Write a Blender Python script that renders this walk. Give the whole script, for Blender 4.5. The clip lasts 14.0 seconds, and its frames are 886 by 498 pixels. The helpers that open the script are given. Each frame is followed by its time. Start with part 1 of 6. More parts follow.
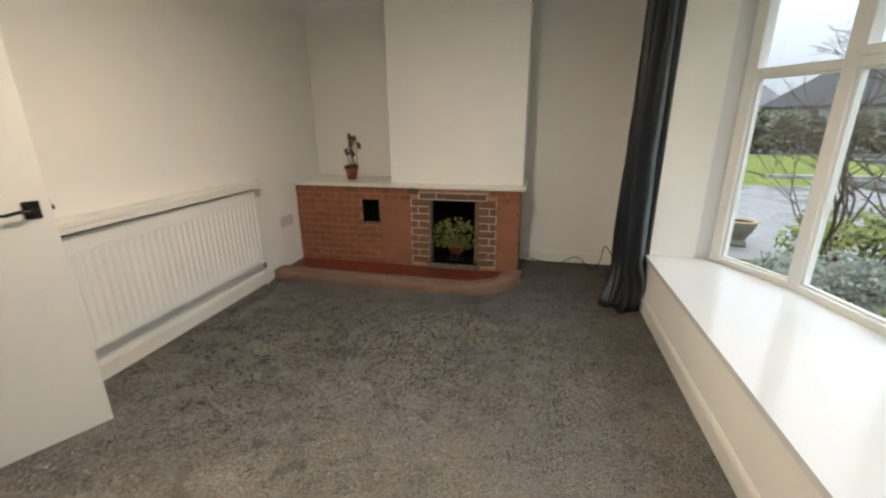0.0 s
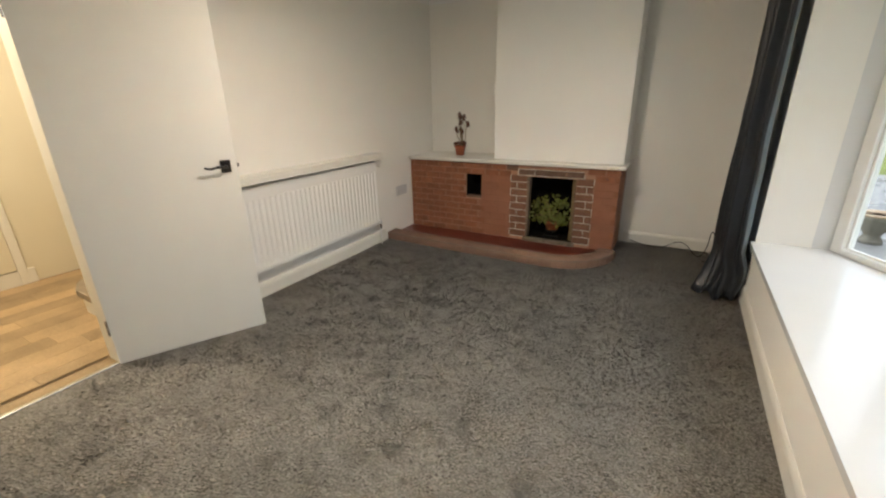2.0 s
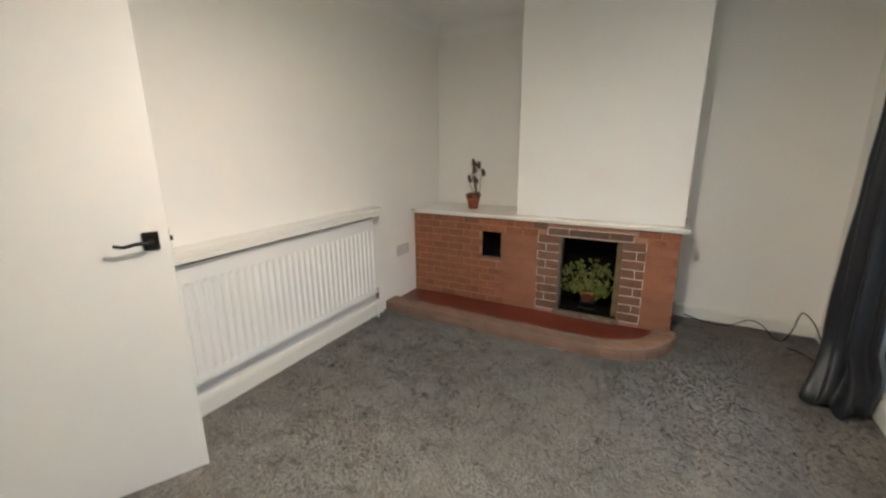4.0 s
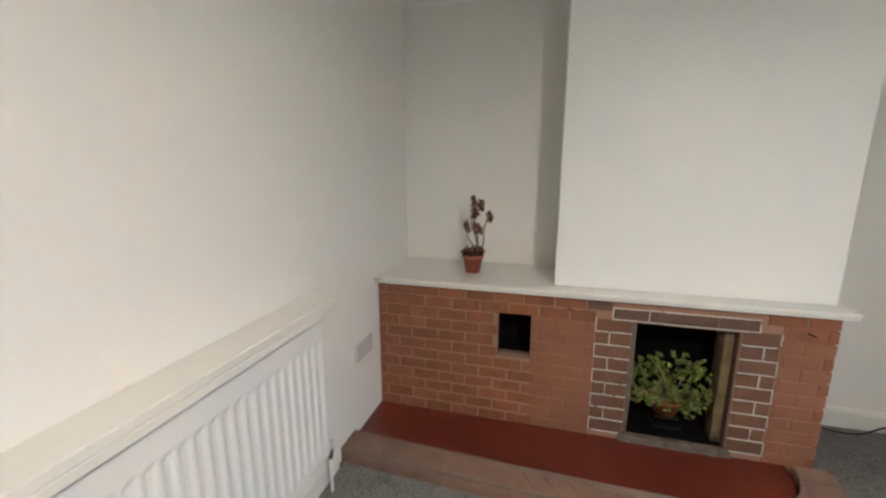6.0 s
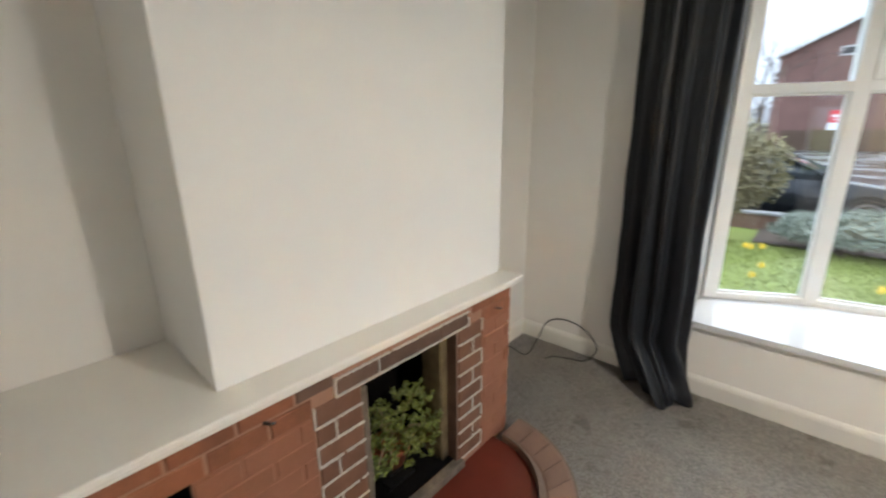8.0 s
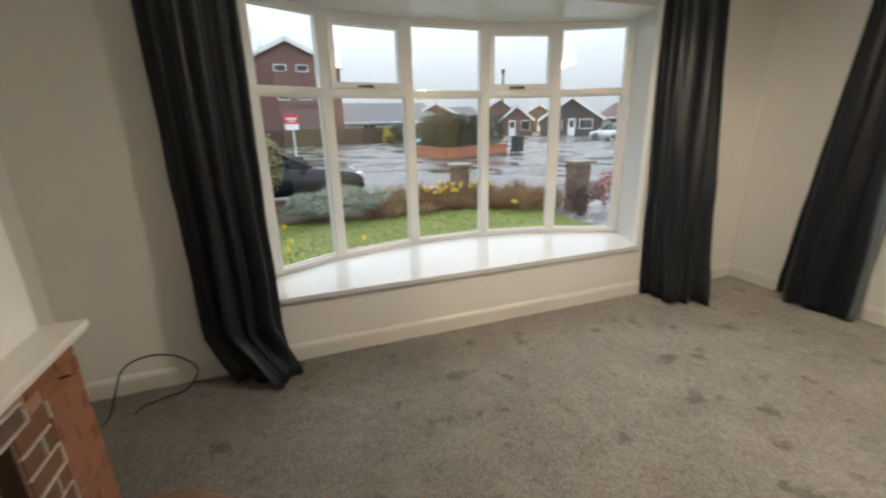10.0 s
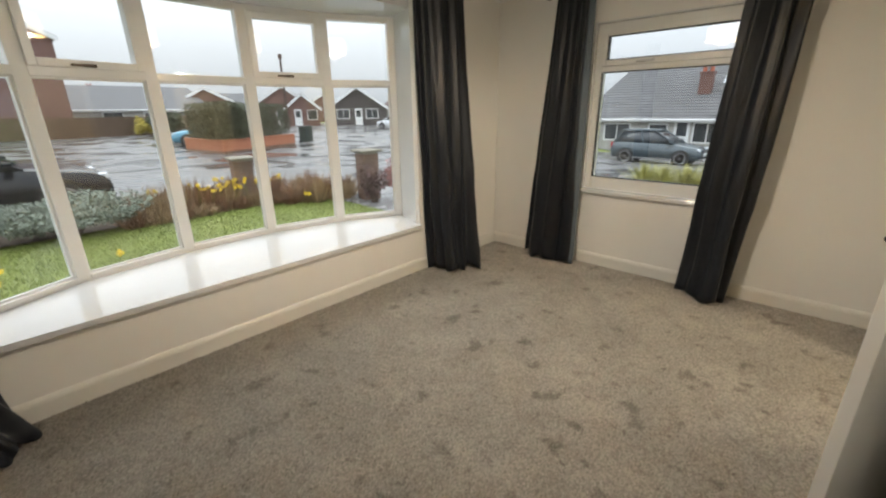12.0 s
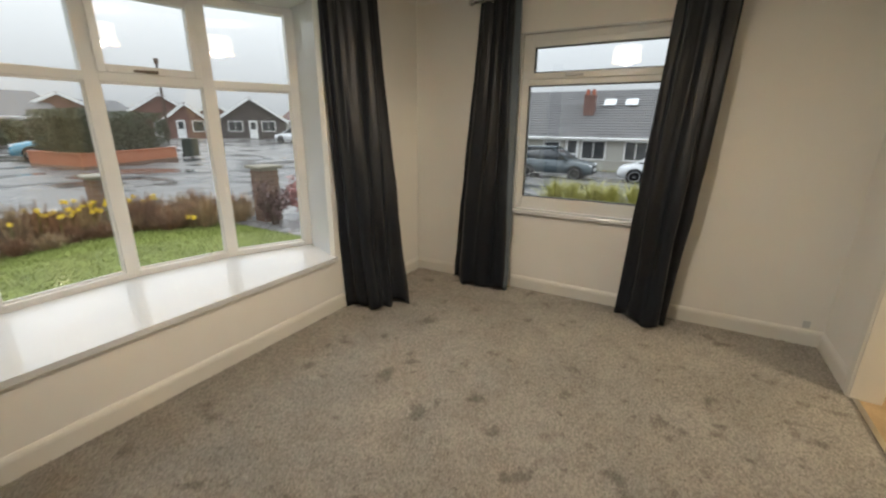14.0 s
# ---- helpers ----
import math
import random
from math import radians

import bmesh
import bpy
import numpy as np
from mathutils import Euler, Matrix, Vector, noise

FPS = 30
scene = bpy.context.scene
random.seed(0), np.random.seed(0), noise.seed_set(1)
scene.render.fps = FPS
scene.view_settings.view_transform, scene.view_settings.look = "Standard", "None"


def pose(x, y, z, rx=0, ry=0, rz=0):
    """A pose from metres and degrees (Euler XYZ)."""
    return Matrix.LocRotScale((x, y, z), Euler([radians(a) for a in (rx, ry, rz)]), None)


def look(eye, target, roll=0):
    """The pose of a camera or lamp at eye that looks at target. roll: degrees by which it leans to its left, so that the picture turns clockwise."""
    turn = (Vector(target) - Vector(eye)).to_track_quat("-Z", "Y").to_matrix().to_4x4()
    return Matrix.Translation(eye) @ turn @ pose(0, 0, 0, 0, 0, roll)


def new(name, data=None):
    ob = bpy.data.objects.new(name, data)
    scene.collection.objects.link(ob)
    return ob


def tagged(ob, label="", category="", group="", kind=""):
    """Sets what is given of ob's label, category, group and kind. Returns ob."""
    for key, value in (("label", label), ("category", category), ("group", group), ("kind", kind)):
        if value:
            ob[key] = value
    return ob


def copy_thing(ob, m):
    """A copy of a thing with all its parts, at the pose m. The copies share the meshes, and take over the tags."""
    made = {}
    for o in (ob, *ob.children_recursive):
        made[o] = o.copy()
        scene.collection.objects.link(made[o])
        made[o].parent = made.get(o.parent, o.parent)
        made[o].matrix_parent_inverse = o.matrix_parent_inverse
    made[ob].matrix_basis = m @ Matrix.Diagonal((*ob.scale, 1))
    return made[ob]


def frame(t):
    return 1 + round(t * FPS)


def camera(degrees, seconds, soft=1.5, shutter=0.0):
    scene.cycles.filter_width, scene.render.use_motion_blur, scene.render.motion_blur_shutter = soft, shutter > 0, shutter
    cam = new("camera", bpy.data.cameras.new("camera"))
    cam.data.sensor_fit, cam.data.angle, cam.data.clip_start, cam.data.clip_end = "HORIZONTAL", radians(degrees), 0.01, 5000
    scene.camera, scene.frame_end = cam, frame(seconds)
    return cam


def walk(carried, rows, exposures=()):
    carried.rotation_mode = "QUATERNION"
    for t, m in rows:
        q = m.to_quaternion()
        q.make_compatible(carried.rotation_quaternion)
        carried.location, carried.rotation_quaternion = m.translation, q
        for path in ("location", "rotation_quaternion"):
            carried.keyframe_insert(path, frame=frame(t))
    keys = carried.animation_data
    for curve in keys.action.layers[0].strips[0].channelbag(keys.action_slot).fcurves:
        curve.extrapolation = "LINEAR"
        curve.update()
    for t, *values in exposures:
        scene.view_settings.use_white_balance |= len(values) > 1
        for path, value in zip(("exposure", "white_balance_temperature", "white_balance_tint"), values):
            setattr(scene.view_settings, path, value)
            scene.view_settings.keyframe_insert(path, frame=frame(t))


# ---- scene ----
cam = camera(94.1, 14.0, soft=2.2, shutter=0.4)
PATH = [
    (0, (0.321, 0.478, 1.41), (-0.102, 2.339, 0.811), -0.4),
    (0.5, (0.477, 0.375, 1.438), (-0.148, 2.165, 0.8), -0.7),
    (1, (0.548, 0.309, 1.41), (-0.22, 2.034, 0.75), -0.8),
    (1.5, (0.584, 0.246, 1.399), (-0.288, 1.916, 0.728), -1.0),
    (2, (0.627, 0.226, 1.399), (-0.308, 1.861, 0.727), -1.2),
    (4.5, (-0.192, 1.161, 1.453), (-1.114, 2.875, 0.993), -0.4),
    (5, (-0.474, 1.434, 1.494), (-1.388, 3.159, 1.056), -0.7),
    (5.5, (-0.784, 1.716, 1.454), (-1.56, 3.513, 1.046), -0.2),
    (6, (-1.054, 2.051, 1.474), (-1.573, 3.939, 1.064), 0.0),
    (6.5, (-1.231, 2.386, 1.509), (-1.367, 4.329, 1.057), -0.7),
    (7, (-1.335, 2.736, 1.492), (-0.901, 4.618, 0.973), -0.0),
    (7.5, (-1.326, 3.018, 1.482), (-0.336, 4.667, 0.936), 0.3),
    (8, (-1.321, 3.201, 1.469), (0.097, 4.501, 0.922), -0.8),
    (8.5, (-1.287, 3.347, 1.411), (0.472, 4.15, 0.9), -1.4),
    (9, (-1.245, 3.428, 1.432), (0.667, 3.686, 0.903), -1.5),
    (9.2, (-1.26, 3.456, 1.444), (0.665, 3.5, 0.9), -1.5),
    (11.3, (-1.457, 3.381, 1.413), (-0.037, 2.115, 0.798), -1.2),
    (11.5, (-1.449, 3.397, 1.419), (-0.083, 2.077, 0.795), -1.1),
    (12, (-1.461, 3.374, 1.438), (-0.178, 1.98, 0.797), -0.8),
    (12.5, (-1.462, 3.357, 1.429), (-0.227, 1.918, 0.794), -0.7),
    (13, (-1.409, 3.314, 1.43), (-0.22, 1.831, 0.808), -0.3),
    (13.5, (-1.254, 3.165, 1.43), (-0.151, 1.611, 0.822), 0.0),
    (14, (-1.035, 3.045, 1.416), (-0.093, 1.377, 0.839), 0.5),
]
walk(cam, [(t, look(eye, target, roll)) for t, eye, target, roll in PATH], exposures=((0, 0.5, 6200, 10), (2, 0.6, 6200, 10), (4.5, 0.82, 5700, 10), (5.5, 0.85, 5600, 10), (6.5, 1.0, 5430, 10), (7.5, 1.18, 5600, 10), (8, 1.0, 5650, 10), (8.5, 0.48, 5800, 10), (9, 0.28, 5950, 10), (11.5, 0.4, 6350, 10), (14, 0.15, 6450, 10)))

# ---- world, sun, lamps, exposure ----
world = bpy.data.worlds.new("world")
scene.world = world
world.use_nodes = True
wn, wl = world.node_tree.nodes, world.node_tree.links
sky = wn.new("ShaderNodeTexSky")
sky.sky_type, sky.sun_disc = "NISHITA", False
sky.sun_elevation, sky.sun_rotation = radians(38), radians(110)
sky.air_density, sky.dust_density, sky.ozone_density = 1.5, 6.0, 1.0
cloud = wn.new("ShaderNodeMixRGB")
cloud.inputs[0].default_value = 0.9
cloud.inputs[2].default_value = (20.5, 21.4, 22.8, 1)
wl.new(sky.outputs[0], cloud.inputs[1])
# an overcast sky is several times as bright overhead as at the horizon
coord, split, rise, veil = wn.new("ShaderNodeTexCoord"), wn.new("ShaderNodeSeparateXYZ"), wn.new("ShaderNodeMapRange"), wn.new("ShaderNodeMixRGB")
rise.inputs["From Min"].default_value, rise.inputs["From Max"].default_value = 0.0, 1.0
rise.inputs["To Min"].default_value, rise.inputs["To Max"].default_value = 0.31, 1.75
veil.blend_type = "MULTIPLY"
veil.inputs[0].default_value = 1.0
wl.new(coord.outputs["Generated"], split.inputs[0])
wl.new(split.outputs["Z"], rise.inputs["Value"])
wl.new(cloud.outputs[0], veil.inputs[1])
wl.new(rise.outputs[0], veil.inputs[2])
wl.new(veil.outputs[0], wn["Background"].inputs[0])
wn["Background"].inputs[1].default_value = 0.086


def lamp(name, kind, m, energy, colour, **kw):
    data = bpy.data.lights.new(name, kind)
    data.energy, data.color = energy, colour
    if "size" in kw:
        data.shadow_soft_size = kw["size"]
    if "angle" in kw:
        data.angle = radians(kw["angle"])
    ob = new(name, data)
    ob.matrix_world = m
    return ob


lamp("sun", "SUN", look((20, -8, 25), (0, 0, 0)), 0.6, (1.0, 0.97, 0.93), angle=40)
lamp("ceiling_bulb", "POINT", pose(-0.28, 1.85, 2.2), 58, (1.0, 0.88, 0.73), size=0.08)
lamp("hall_bulb", "POINT", pose(-2.85, 0.62, 2.12), 46, (1.0, 0.84, 0.60), size=0.06)


# ---- materials ----
def material(name, colour, rough=0.6, metal=0.0, vary=0.12, scale=3.0, grain=180.0, bump=0.1, depth=0.002, spec=0.5, sheen=0.0, rnd=0.0, island=False, tint=None, rough_to=None):
    """A surface with cloudy variation at one scale, fine grain at another, and relief."""
    m = bpy.data.materials.new(name)
    m.use_nodes = True
    n, l = m.node_tree.nodes, m.node_tree.links
    b = n["Principled BSDF"]
    co = n.new("ShaderNodeTexCoord")
    big, fine = n.new("ShaderNodeTexNoise"), n.new("ShaderNodeTexNoise")
    big.inputs["Scale"].default_value, fine.inputs["Scale"].default_value = scale, grain
    big.inputs["Detail"].default_value = 5
    geo = n.new("ShaderNodeNewGeometry")
    for t in (big, fine):
        l.new(geo.outputs["Position"], t.inputs["Vector"])
    add = n.new("ShaderNodeMath")
    add.operation = "MULTIPLY_ADD"
    add.inputs[1].default_value = 0.65
    half = n.new("ShaderNodeMath")
    half.operation = "MULTIPLY"
    half.inputs[1].default_value = 0.35
    l.new(fine.outputs[0], half.inputs[0])
    l.new(big.outputs[0], add.inputs[0])
    l.new(half.outputs[0], add.inputs[2])
    value = add.outputs[0]
    if rnd:
        info = geo.outputs["Random Per Island"] if island else n.new("ShaderNodeObjectInfo").outputs["Random"]
        r = n.new("ShaderNodeMath")
        r.operation = "MULTIPLY_ADD"
        r.inputs[1].default_value, r.inputs[2].default_value = rnd, -rnd / 2
        l.new(info, r.inputs[0])
        s = n.new("ShaderNodeMath")
        l.new(value, s.inputs[0])
        l.new(r.outputs[0], s.inputs[1])
        value = s.outputs[0]
    ramp = n.new("ShaderNodeValToRGB")
    ramp.color_ramp.elements[0].position, ramp.color_ramp.elements[1].position = 0.25, 0.75
    dark = tint if tint else tuple(c * (1 - vary) for c in colour)
    light = tuple(min(1, c * (1 + vary)) for c in colour)
    ramp.color_ramp.elements[0].color, ramp.color_ramp.elements[1].color = (*dark, 1), (*light, 1)
    l.new(value, ramp.inputs[0])
    l.new(ramp.outputs[0], b.inputs["Base Color"])
    b.inputs["Roughness"].default_value, b.inputs["Metallic"].default_value = rough, metal
    b.inputs["Specular IOR Level"].default_value = spec
    b.inputs["Sheen Weight"].default_value = sheen
    if rough_to is not None:
        span = n.new("ShaderNodeMapRange")
        span.inputs["From Min"].default_value, span.inputs["From Max"].default_value = 0.42, 0.60
        span.inputs["To Min"].default_value, span.inputs["To Max"].default_value = rough, rough_to
        l.new(big.outputs[0], span.inputs["Value"])
        l.new(span.outputs[0], b.inputs["Roughness"])
    if bump:
        bp = n.new("ShaderNodeBump")
        bp.inputs["Strength"].default_value, bp.inputs["Distance"].default_value = bump, depth
        l.new(value, bp.inputs["Height"])
        l.new(bp.outputs[0], b.inputs["Normal"])
    return m


def glass_material():
    m = bpy.data.materials.new("window_glass")
    m.use_nodes = True
    n, l = m.node_tree.nodes, m.node_tree.links
    n.remove(n["Principled BSDF"])
    mix, clear, gloss, fr = n.new("ShaderNodeMixShader"), n.new("ShaderNodeBsdfTransparent"), n.new("ShaderNodeBsdfGlossy"), n.new("ShaderNodeLayerWeight")
    power, scale = n.new("ShaderNodeMath"), n.new("ShaderNodeMath")
    power.operation, scale.operation = "POWER", "MULTIPLY_ADD"
    power.inputs[1].default_value, scale.inputs[1].default_value, scale.inputs[2].default_value = 5.0, 0.9, 0.055
    clear.inputs[0].default_value = (0.95, 0.97, 0.965, 1)
    gloss.inputs["Roughness"].default_value = 0.01
    fr.inputs[0].default_value = 0.5
    l.new(fr.outputs["Facing"], power.inputs[0])
    l.new(power.outputs[0], scale.inputs[0])
    l.new(scale.outputs[0], mix.inputs[0])
    l.new(clear.outputs[0], mix.inputs[1])
    l.new(gloss.outputs[0], mix.inputs[2])
    l.new(mix.outputs[0], n["Material Output"].inputs[0])
    return m


def carpet_material():
    """Cut pile: tuft noise, clumped nap and scuffed dark marks."""
    m = bpy.data.materials.new("grey_carpet")
    m.use_nodes = True
    n, l = m.node_tree.nodes, m.node_tree.links
    b = n["Principled BSDF"]
    geo = n.new("ShaderNodeNewGeometry")

    def field(scale, detail, weight):
        t, w = n.new("ShaderNodeTexNoise"), n.new("ShaderNodeMath")
        t.inputs["Scale"].default_value, t.inputs["Detail"].default_value = scale, detail
        w.operation, w.inputs[1].default_value = "MULTIPLY", weight
        l.new(geo.outputs["Position"], t.inputs["Vector"])
        l.new(t.outputs[0], w.inputs[0])
        return w.outputs[0]

    def total(a, c):
        s = n.new("ShaderNodeMath")
        l.new(a, s.inputs[0])
        l.new(c, s.inputs[1])
        return s.outputs[0]

    def colours(value, p0, p1, c0, c1):
        r = n.new("ShaderNodeValToRGB")
        r.color_ramp.elements[0].position, r.color_ramp.elements[1].position = p0, p1
        r.color_ramp.elements[0].color, r.color_ramp.elements[1].color = (*c0, 1), (*c1, 1)
        l.new(value, r.inputs[0])
        return r.outputs[0]

    fibre = total(field(115, 2, 0.42), field(280, 1, 0.58))
    nap = total(field(3.2, 4, 0.5), field(11, 4, 0.5))
    base = colours(fibre, 0.39, 0.61, (0.14, 0.13, 0.115), (0.30, 0.275, 0.24))
    shade = colours(nap, 0.38, 0.60, (0.66, 0.66, 0.66), (1.14, 1.13, 1.12))
    scuff = colours(total(field(7.0, 6, 0.7), field(21, 3, 0.3)), 0.35, 0.42, (0.45, 0.44, 0.43), (1, 1, 1))
    last = base
    for c in (shade, scuff):
        mul = n.new("ShaderNodeMixRGB")
        mul.blend_type = "MULTIPLY"
        mul.inputs[0].default_value = 1
        l.new(last, mul.inputs[1])
        l.new(c, mul.inputs[2])
        last = mul.outputs[0]
    l.new(last, b.inputs["Base Color"])
    b.inputs["Roughness"].default_value, b.inputs["Specular IOR Level"].default_value = 0.65, 0.4
    b.inputs["Sheen Weight"].default_value, b.inputs["Sheen Roughness"].default_value = 0.5, 0.35
    b.inputs["Sheen Tint"].default_value = (1.0, 0.9, 0.78, 1)
    bp = n.new("ShaderNodeBump")
    bp.inputs["Strength"].default_value, bp.inputs["Distance"].default_value = 0.8, 0.008
    l.new(fibre, bp.inputs["Height"])
    l.new(bp.outputs[0], b.inputs["Normal"])
    return m


def pile_material():
    """Wool tufts, each of its own grey, with trodden and stained patches."""
    m = material("grey_carpet_tuft", (0.335, 0.31, 0.275), 0.8, vary=0.22, scale=5, grain=90, bump=0.0, spec=0.2, sheen=0.2, rnd=0.6, island=True)
    n, l = m.node_tree.nodes, m.node_tree.links
    b = n["Principled BSDF"]
    base = b.inputs["Base Color"].links[0].from_socket
    geo = n.new("ShaderNodeNewGeometry")
    for scale, lo, hi, dark in ((5.5, 0.33, 0.40, 0.62), (17.0, 0.30, 0.36, 0.66), (1.7, 0.36, 0.60, 0.86)):
        t, r, mul = n.new("ShaderNodeTexNoise"), n.new("ShaderNodeValToRGB"), n.new("ShaderNodeMixRGB")
        t.inputs["Scale"].default_value, t.inputs["Detail"].default_value = scale, 4
        r.color_ramp.elements[0].position, r.color_ramp.elements[1].position = lo, hi
        r.color_ramp.elements[0].color, r.color_ramp.elements[1].color = (dark, dark, dark, 1), (1, 1, 1, 1)
        mul.blend_type = "MULTIPLY"
        mul.inputs[0].default_value = 1
        l.new(geo.outputs["Position"], t.inputs["Vector"])
        l.new(t.outputs[0], r.inputs[0])
        l.new(base, mul.inputs[1])
        l.new(r.outputs[0], mul.inputs[2])
        base = mul.outputs[0]
    l.new(base, b.inputs["Base Color"])
    return m


PLASTER = material("off_white_wall_paint", (0.83, 0.805, 0.755), 0.75, vary=0.025, scale=1.6, grain=240, bump=0.12, depth=0.001, spec=0.25)
BREAST = material("white_chimney_paint", (0.85, 0.835, 0.80), 0.7, vary=0.02, scale=1.8, grain=200, bump=0.15, depth=0.001, spec=0.25)
CEIL = material("white_ceiling_paint", (0.85, 0.84, 0.82), 0.85, vary=0.02, scale=2, grain=150, bump=0.1, depth=0.001, spec=0.2)
GLOSS = material("white_gloss_paint", (0.69, 0.69, 0.685), 0.12, vary=0.02, scale=4, grain=60, bump=0.04, depth=0.001)
SATIN = material("cream_satin_woodwork", (0.78, 0.755, 0.69), 0.35, vary=0.03, scale=4, grain=90, bump=0.05, depth=0.001)
UPVC = material("white_upvc", (0.78, 0.775, 0.75), 0.3, vary=0.025, scale=5, grain=120, bump=0.03, depth=0.0005)
DOORPAINT = material("white_door_paint", (0.76, 0.745, 0.70), 0.42, vary=0.02, scale=2.5, grain=150, bump=0.05, depth=0.0005)
RADPAINT = material("white_radiator_enamel", (0.82, 0.81, 0.78), 0.28, vary=0.015, scale=3, grain=100, bump=0.02, depth=0.0005)
CARPET = carpet_material()
PILE = pile_material()
GLASS = glass_material()
BRICK = material("painted_red_brick", (0.23, 0.086, 0.038), 0.75, vary=0.3, scale=14, grain=220, bump=0.4, depth=0.003, rnd=0.2)
MORTAR = material("buff_mortar", (0.33, 0.18, 0.115), 0.9, vary=0.15, scale=12, grain=260, bump=0.5, depth=0.003)
KERBMORTAR = material("brown_kerb_mortar", (0.19, 0.135, 0.10), 0.9, vary=0.25, scale=10, grain=200, bump=0.4, depth=0.003)
MORTAR_RED = material("red_painted_mortar", (0.255, 0.11, 0.06), 0.85, vary=0.2, scale=6, grain=200, bump=0.4, depth=0.003)
PAINTED = material("brick_under_thick_red_paint", (0.255, 0.108, 0.058), 0.8, vary=0.2, scale=6, grain=200, bump=0.4, depth=0.003, rnd=0.08)
SMOKEBRICK = material("smoke_stained_red_brick", (0.16, 0.076, 0.042), 0.8, vary=0.3, scale=14, grain=220, bump=0.4, depth=0.003, rnd=0.2)
SOOTBRICK = material("sooty_brown_brick", (0.125, 0.073, 0.048), 0.85, vary=0.3, scale=16, grain=220, bump=0.45, depth=0.003, rnd=0.3)
POINTING = material("white_painted_pointing", (0.57, 0.53, 0.46), 0.7, vary=0.15, scale=30, grain=200, bump=0.3, depth=0.002)
KERBBRICK = material("worn_kerb_brick", (0.205, 0.122, 0.082), 0.8, vary=0.22, scale=9, grain=200, bump=0.5, depth=0.004, rnd=0.15)
REDTILE = material("red_hearth_paint", (0.125, 0.023, 0.013), 0.3, vary=0.22, scale=8, grain=120, bump=0.15, depth=0.002)
# soot colour taken down to near black, so recess shade is painted in
SOOT_SHADE = material("soot_and_recess_shade", (0.006, 0.0055, 0.005), 0.95, vary=0.4, scale=10, grain=120, bump=0.5, depth=0.006, spec=0.03)
CEMENT = material("dirty_cement_render", (0.14, 0.11, 0.08), 0.9, vary=0.55, scale=22, grain=150, bump=0.9, depth=0.008)
FIREBRICK = material("yellow_firebrick", (0.17, 0.125, 0.06), 0.9, vary=0.45, scale=14, grain=160, bump=0.8, depth=0.006)
CURTAIN = material("slate_satin_curtain", (0.0125, 0.0145, 0.0185), 0.42, vary=0.15, scale=6, grain=420, bump=0.15, depth=0.0008, spec=0.3, sheen=0.03)
# cloth back, and the edge strip painted as if lit by the window
LINING_AND_LIT_EDGE = material("grey_lining_and_lit_edge", (0.125, 0.152, 0.18), 0.85, vary=0.08, scale=6, grain=420, bump=0.1, depth=0.0008)
IRON = material("black_iron", (0.018, 0.017, 0.016), 0.35, metal=0.6, vary=0.3, scale=30, grain=200, bump=0.2, depth=0.0006)
CHROME = material("chrome", (0.55, 0.54, 0.52), 0.18, metal=1.0, vary=0.08, scale=20, bump=0.0)
BRONZE = material("dark_bronze", (0.07, 0.055, 0.04), 0.3, metal=0.8, vary=0.2, scale=20, bump=0.0)
TERRACOTTA = material("terracotta_plastic", (0.36, 0.095, 0.045), 0.55, vary=0.1, scale=12, grain=120, bump=0.08, depth=0.001)
SOIL = material("potting_soil", (0.03, 0.02, 0.014), 0.95, vary=0.4, scale=60, grain=200, bump=0.8, depth=0.006)
REDLEAF = material("dark_red_succulent_leaf", (0.125, 0.045, 0.022), 0.5, vary=0.4, scale=40, grain=120, bump=0.1, rnd=0.5, island=True)
STEM = material("pale_succulent_stem", (0.27, 0.2, 0.12), 0.7, vary=0.25, scale=60, grain=200, bump=0.3)
GREENLEAF = material("green_jade_leaf", (0.19, 0.22, 0.05), 0.3, vary=0.6, scale=30, grain=100, bump=0.1, rnd=0.6, island=True)
PLASTIC = material("white_plastic", (0.56, 0.555, 0.55), 0.4, vary=0.03, scale=10, bump=0.0)
CABLE = material("black_cable", (0.015, 0.014, 0.014), 0.45, vary=0.2, scale=40, bump=0.0)
LAMINATE = material("pale_oak_laminate", (0.42, 0.30, 0.17), 0.4, vary=0.3, scale=5, grain=60, bump=0.1, depth=0.0008, rnd=0.35)
HALLWALL = material("cream_hall_paint", (0.72, 0.66, 0.52), 0.75, vary=0.03, scale=2, grain=200, bump=0.1, depth=0.001)
STAIRCARPET = material("beige_stair_carpet", (0.27, 0.22, 0.16), 0.95, vary=0.25, scale=20, grain=300, bump=0.6, depth=0.004)


# ---- mesh helpers ----
def part(name, bm, mat, parent=None, label="", smooth=False):
    """Links a bmesh as one mesh object under a thing or a part."""
    me = bpy.data.meshes.new(name)
    bmesh.ops.recalc_face_normals(bm, faces=bm.faces)
    if smooth:
        for f in bm.faces:
            f.smooth = True
    bm.to_mesh(me)
    bm.free()
    me.materials.append(mat)
    ob = new(name, me)
    if parent is not None:
        ob.parent = parent
    if label:
        ob["label"] = label
    return ob


def thing(name, label, category, group="", kind="", at=(0, 0, 0), rz=0):
    ob = new(name)
    ob.empty_display_size = 0.1
    ob.matrix_world = pose(*at, 0, 0, rz)
    return tagged(ob, label, category, group, kind)


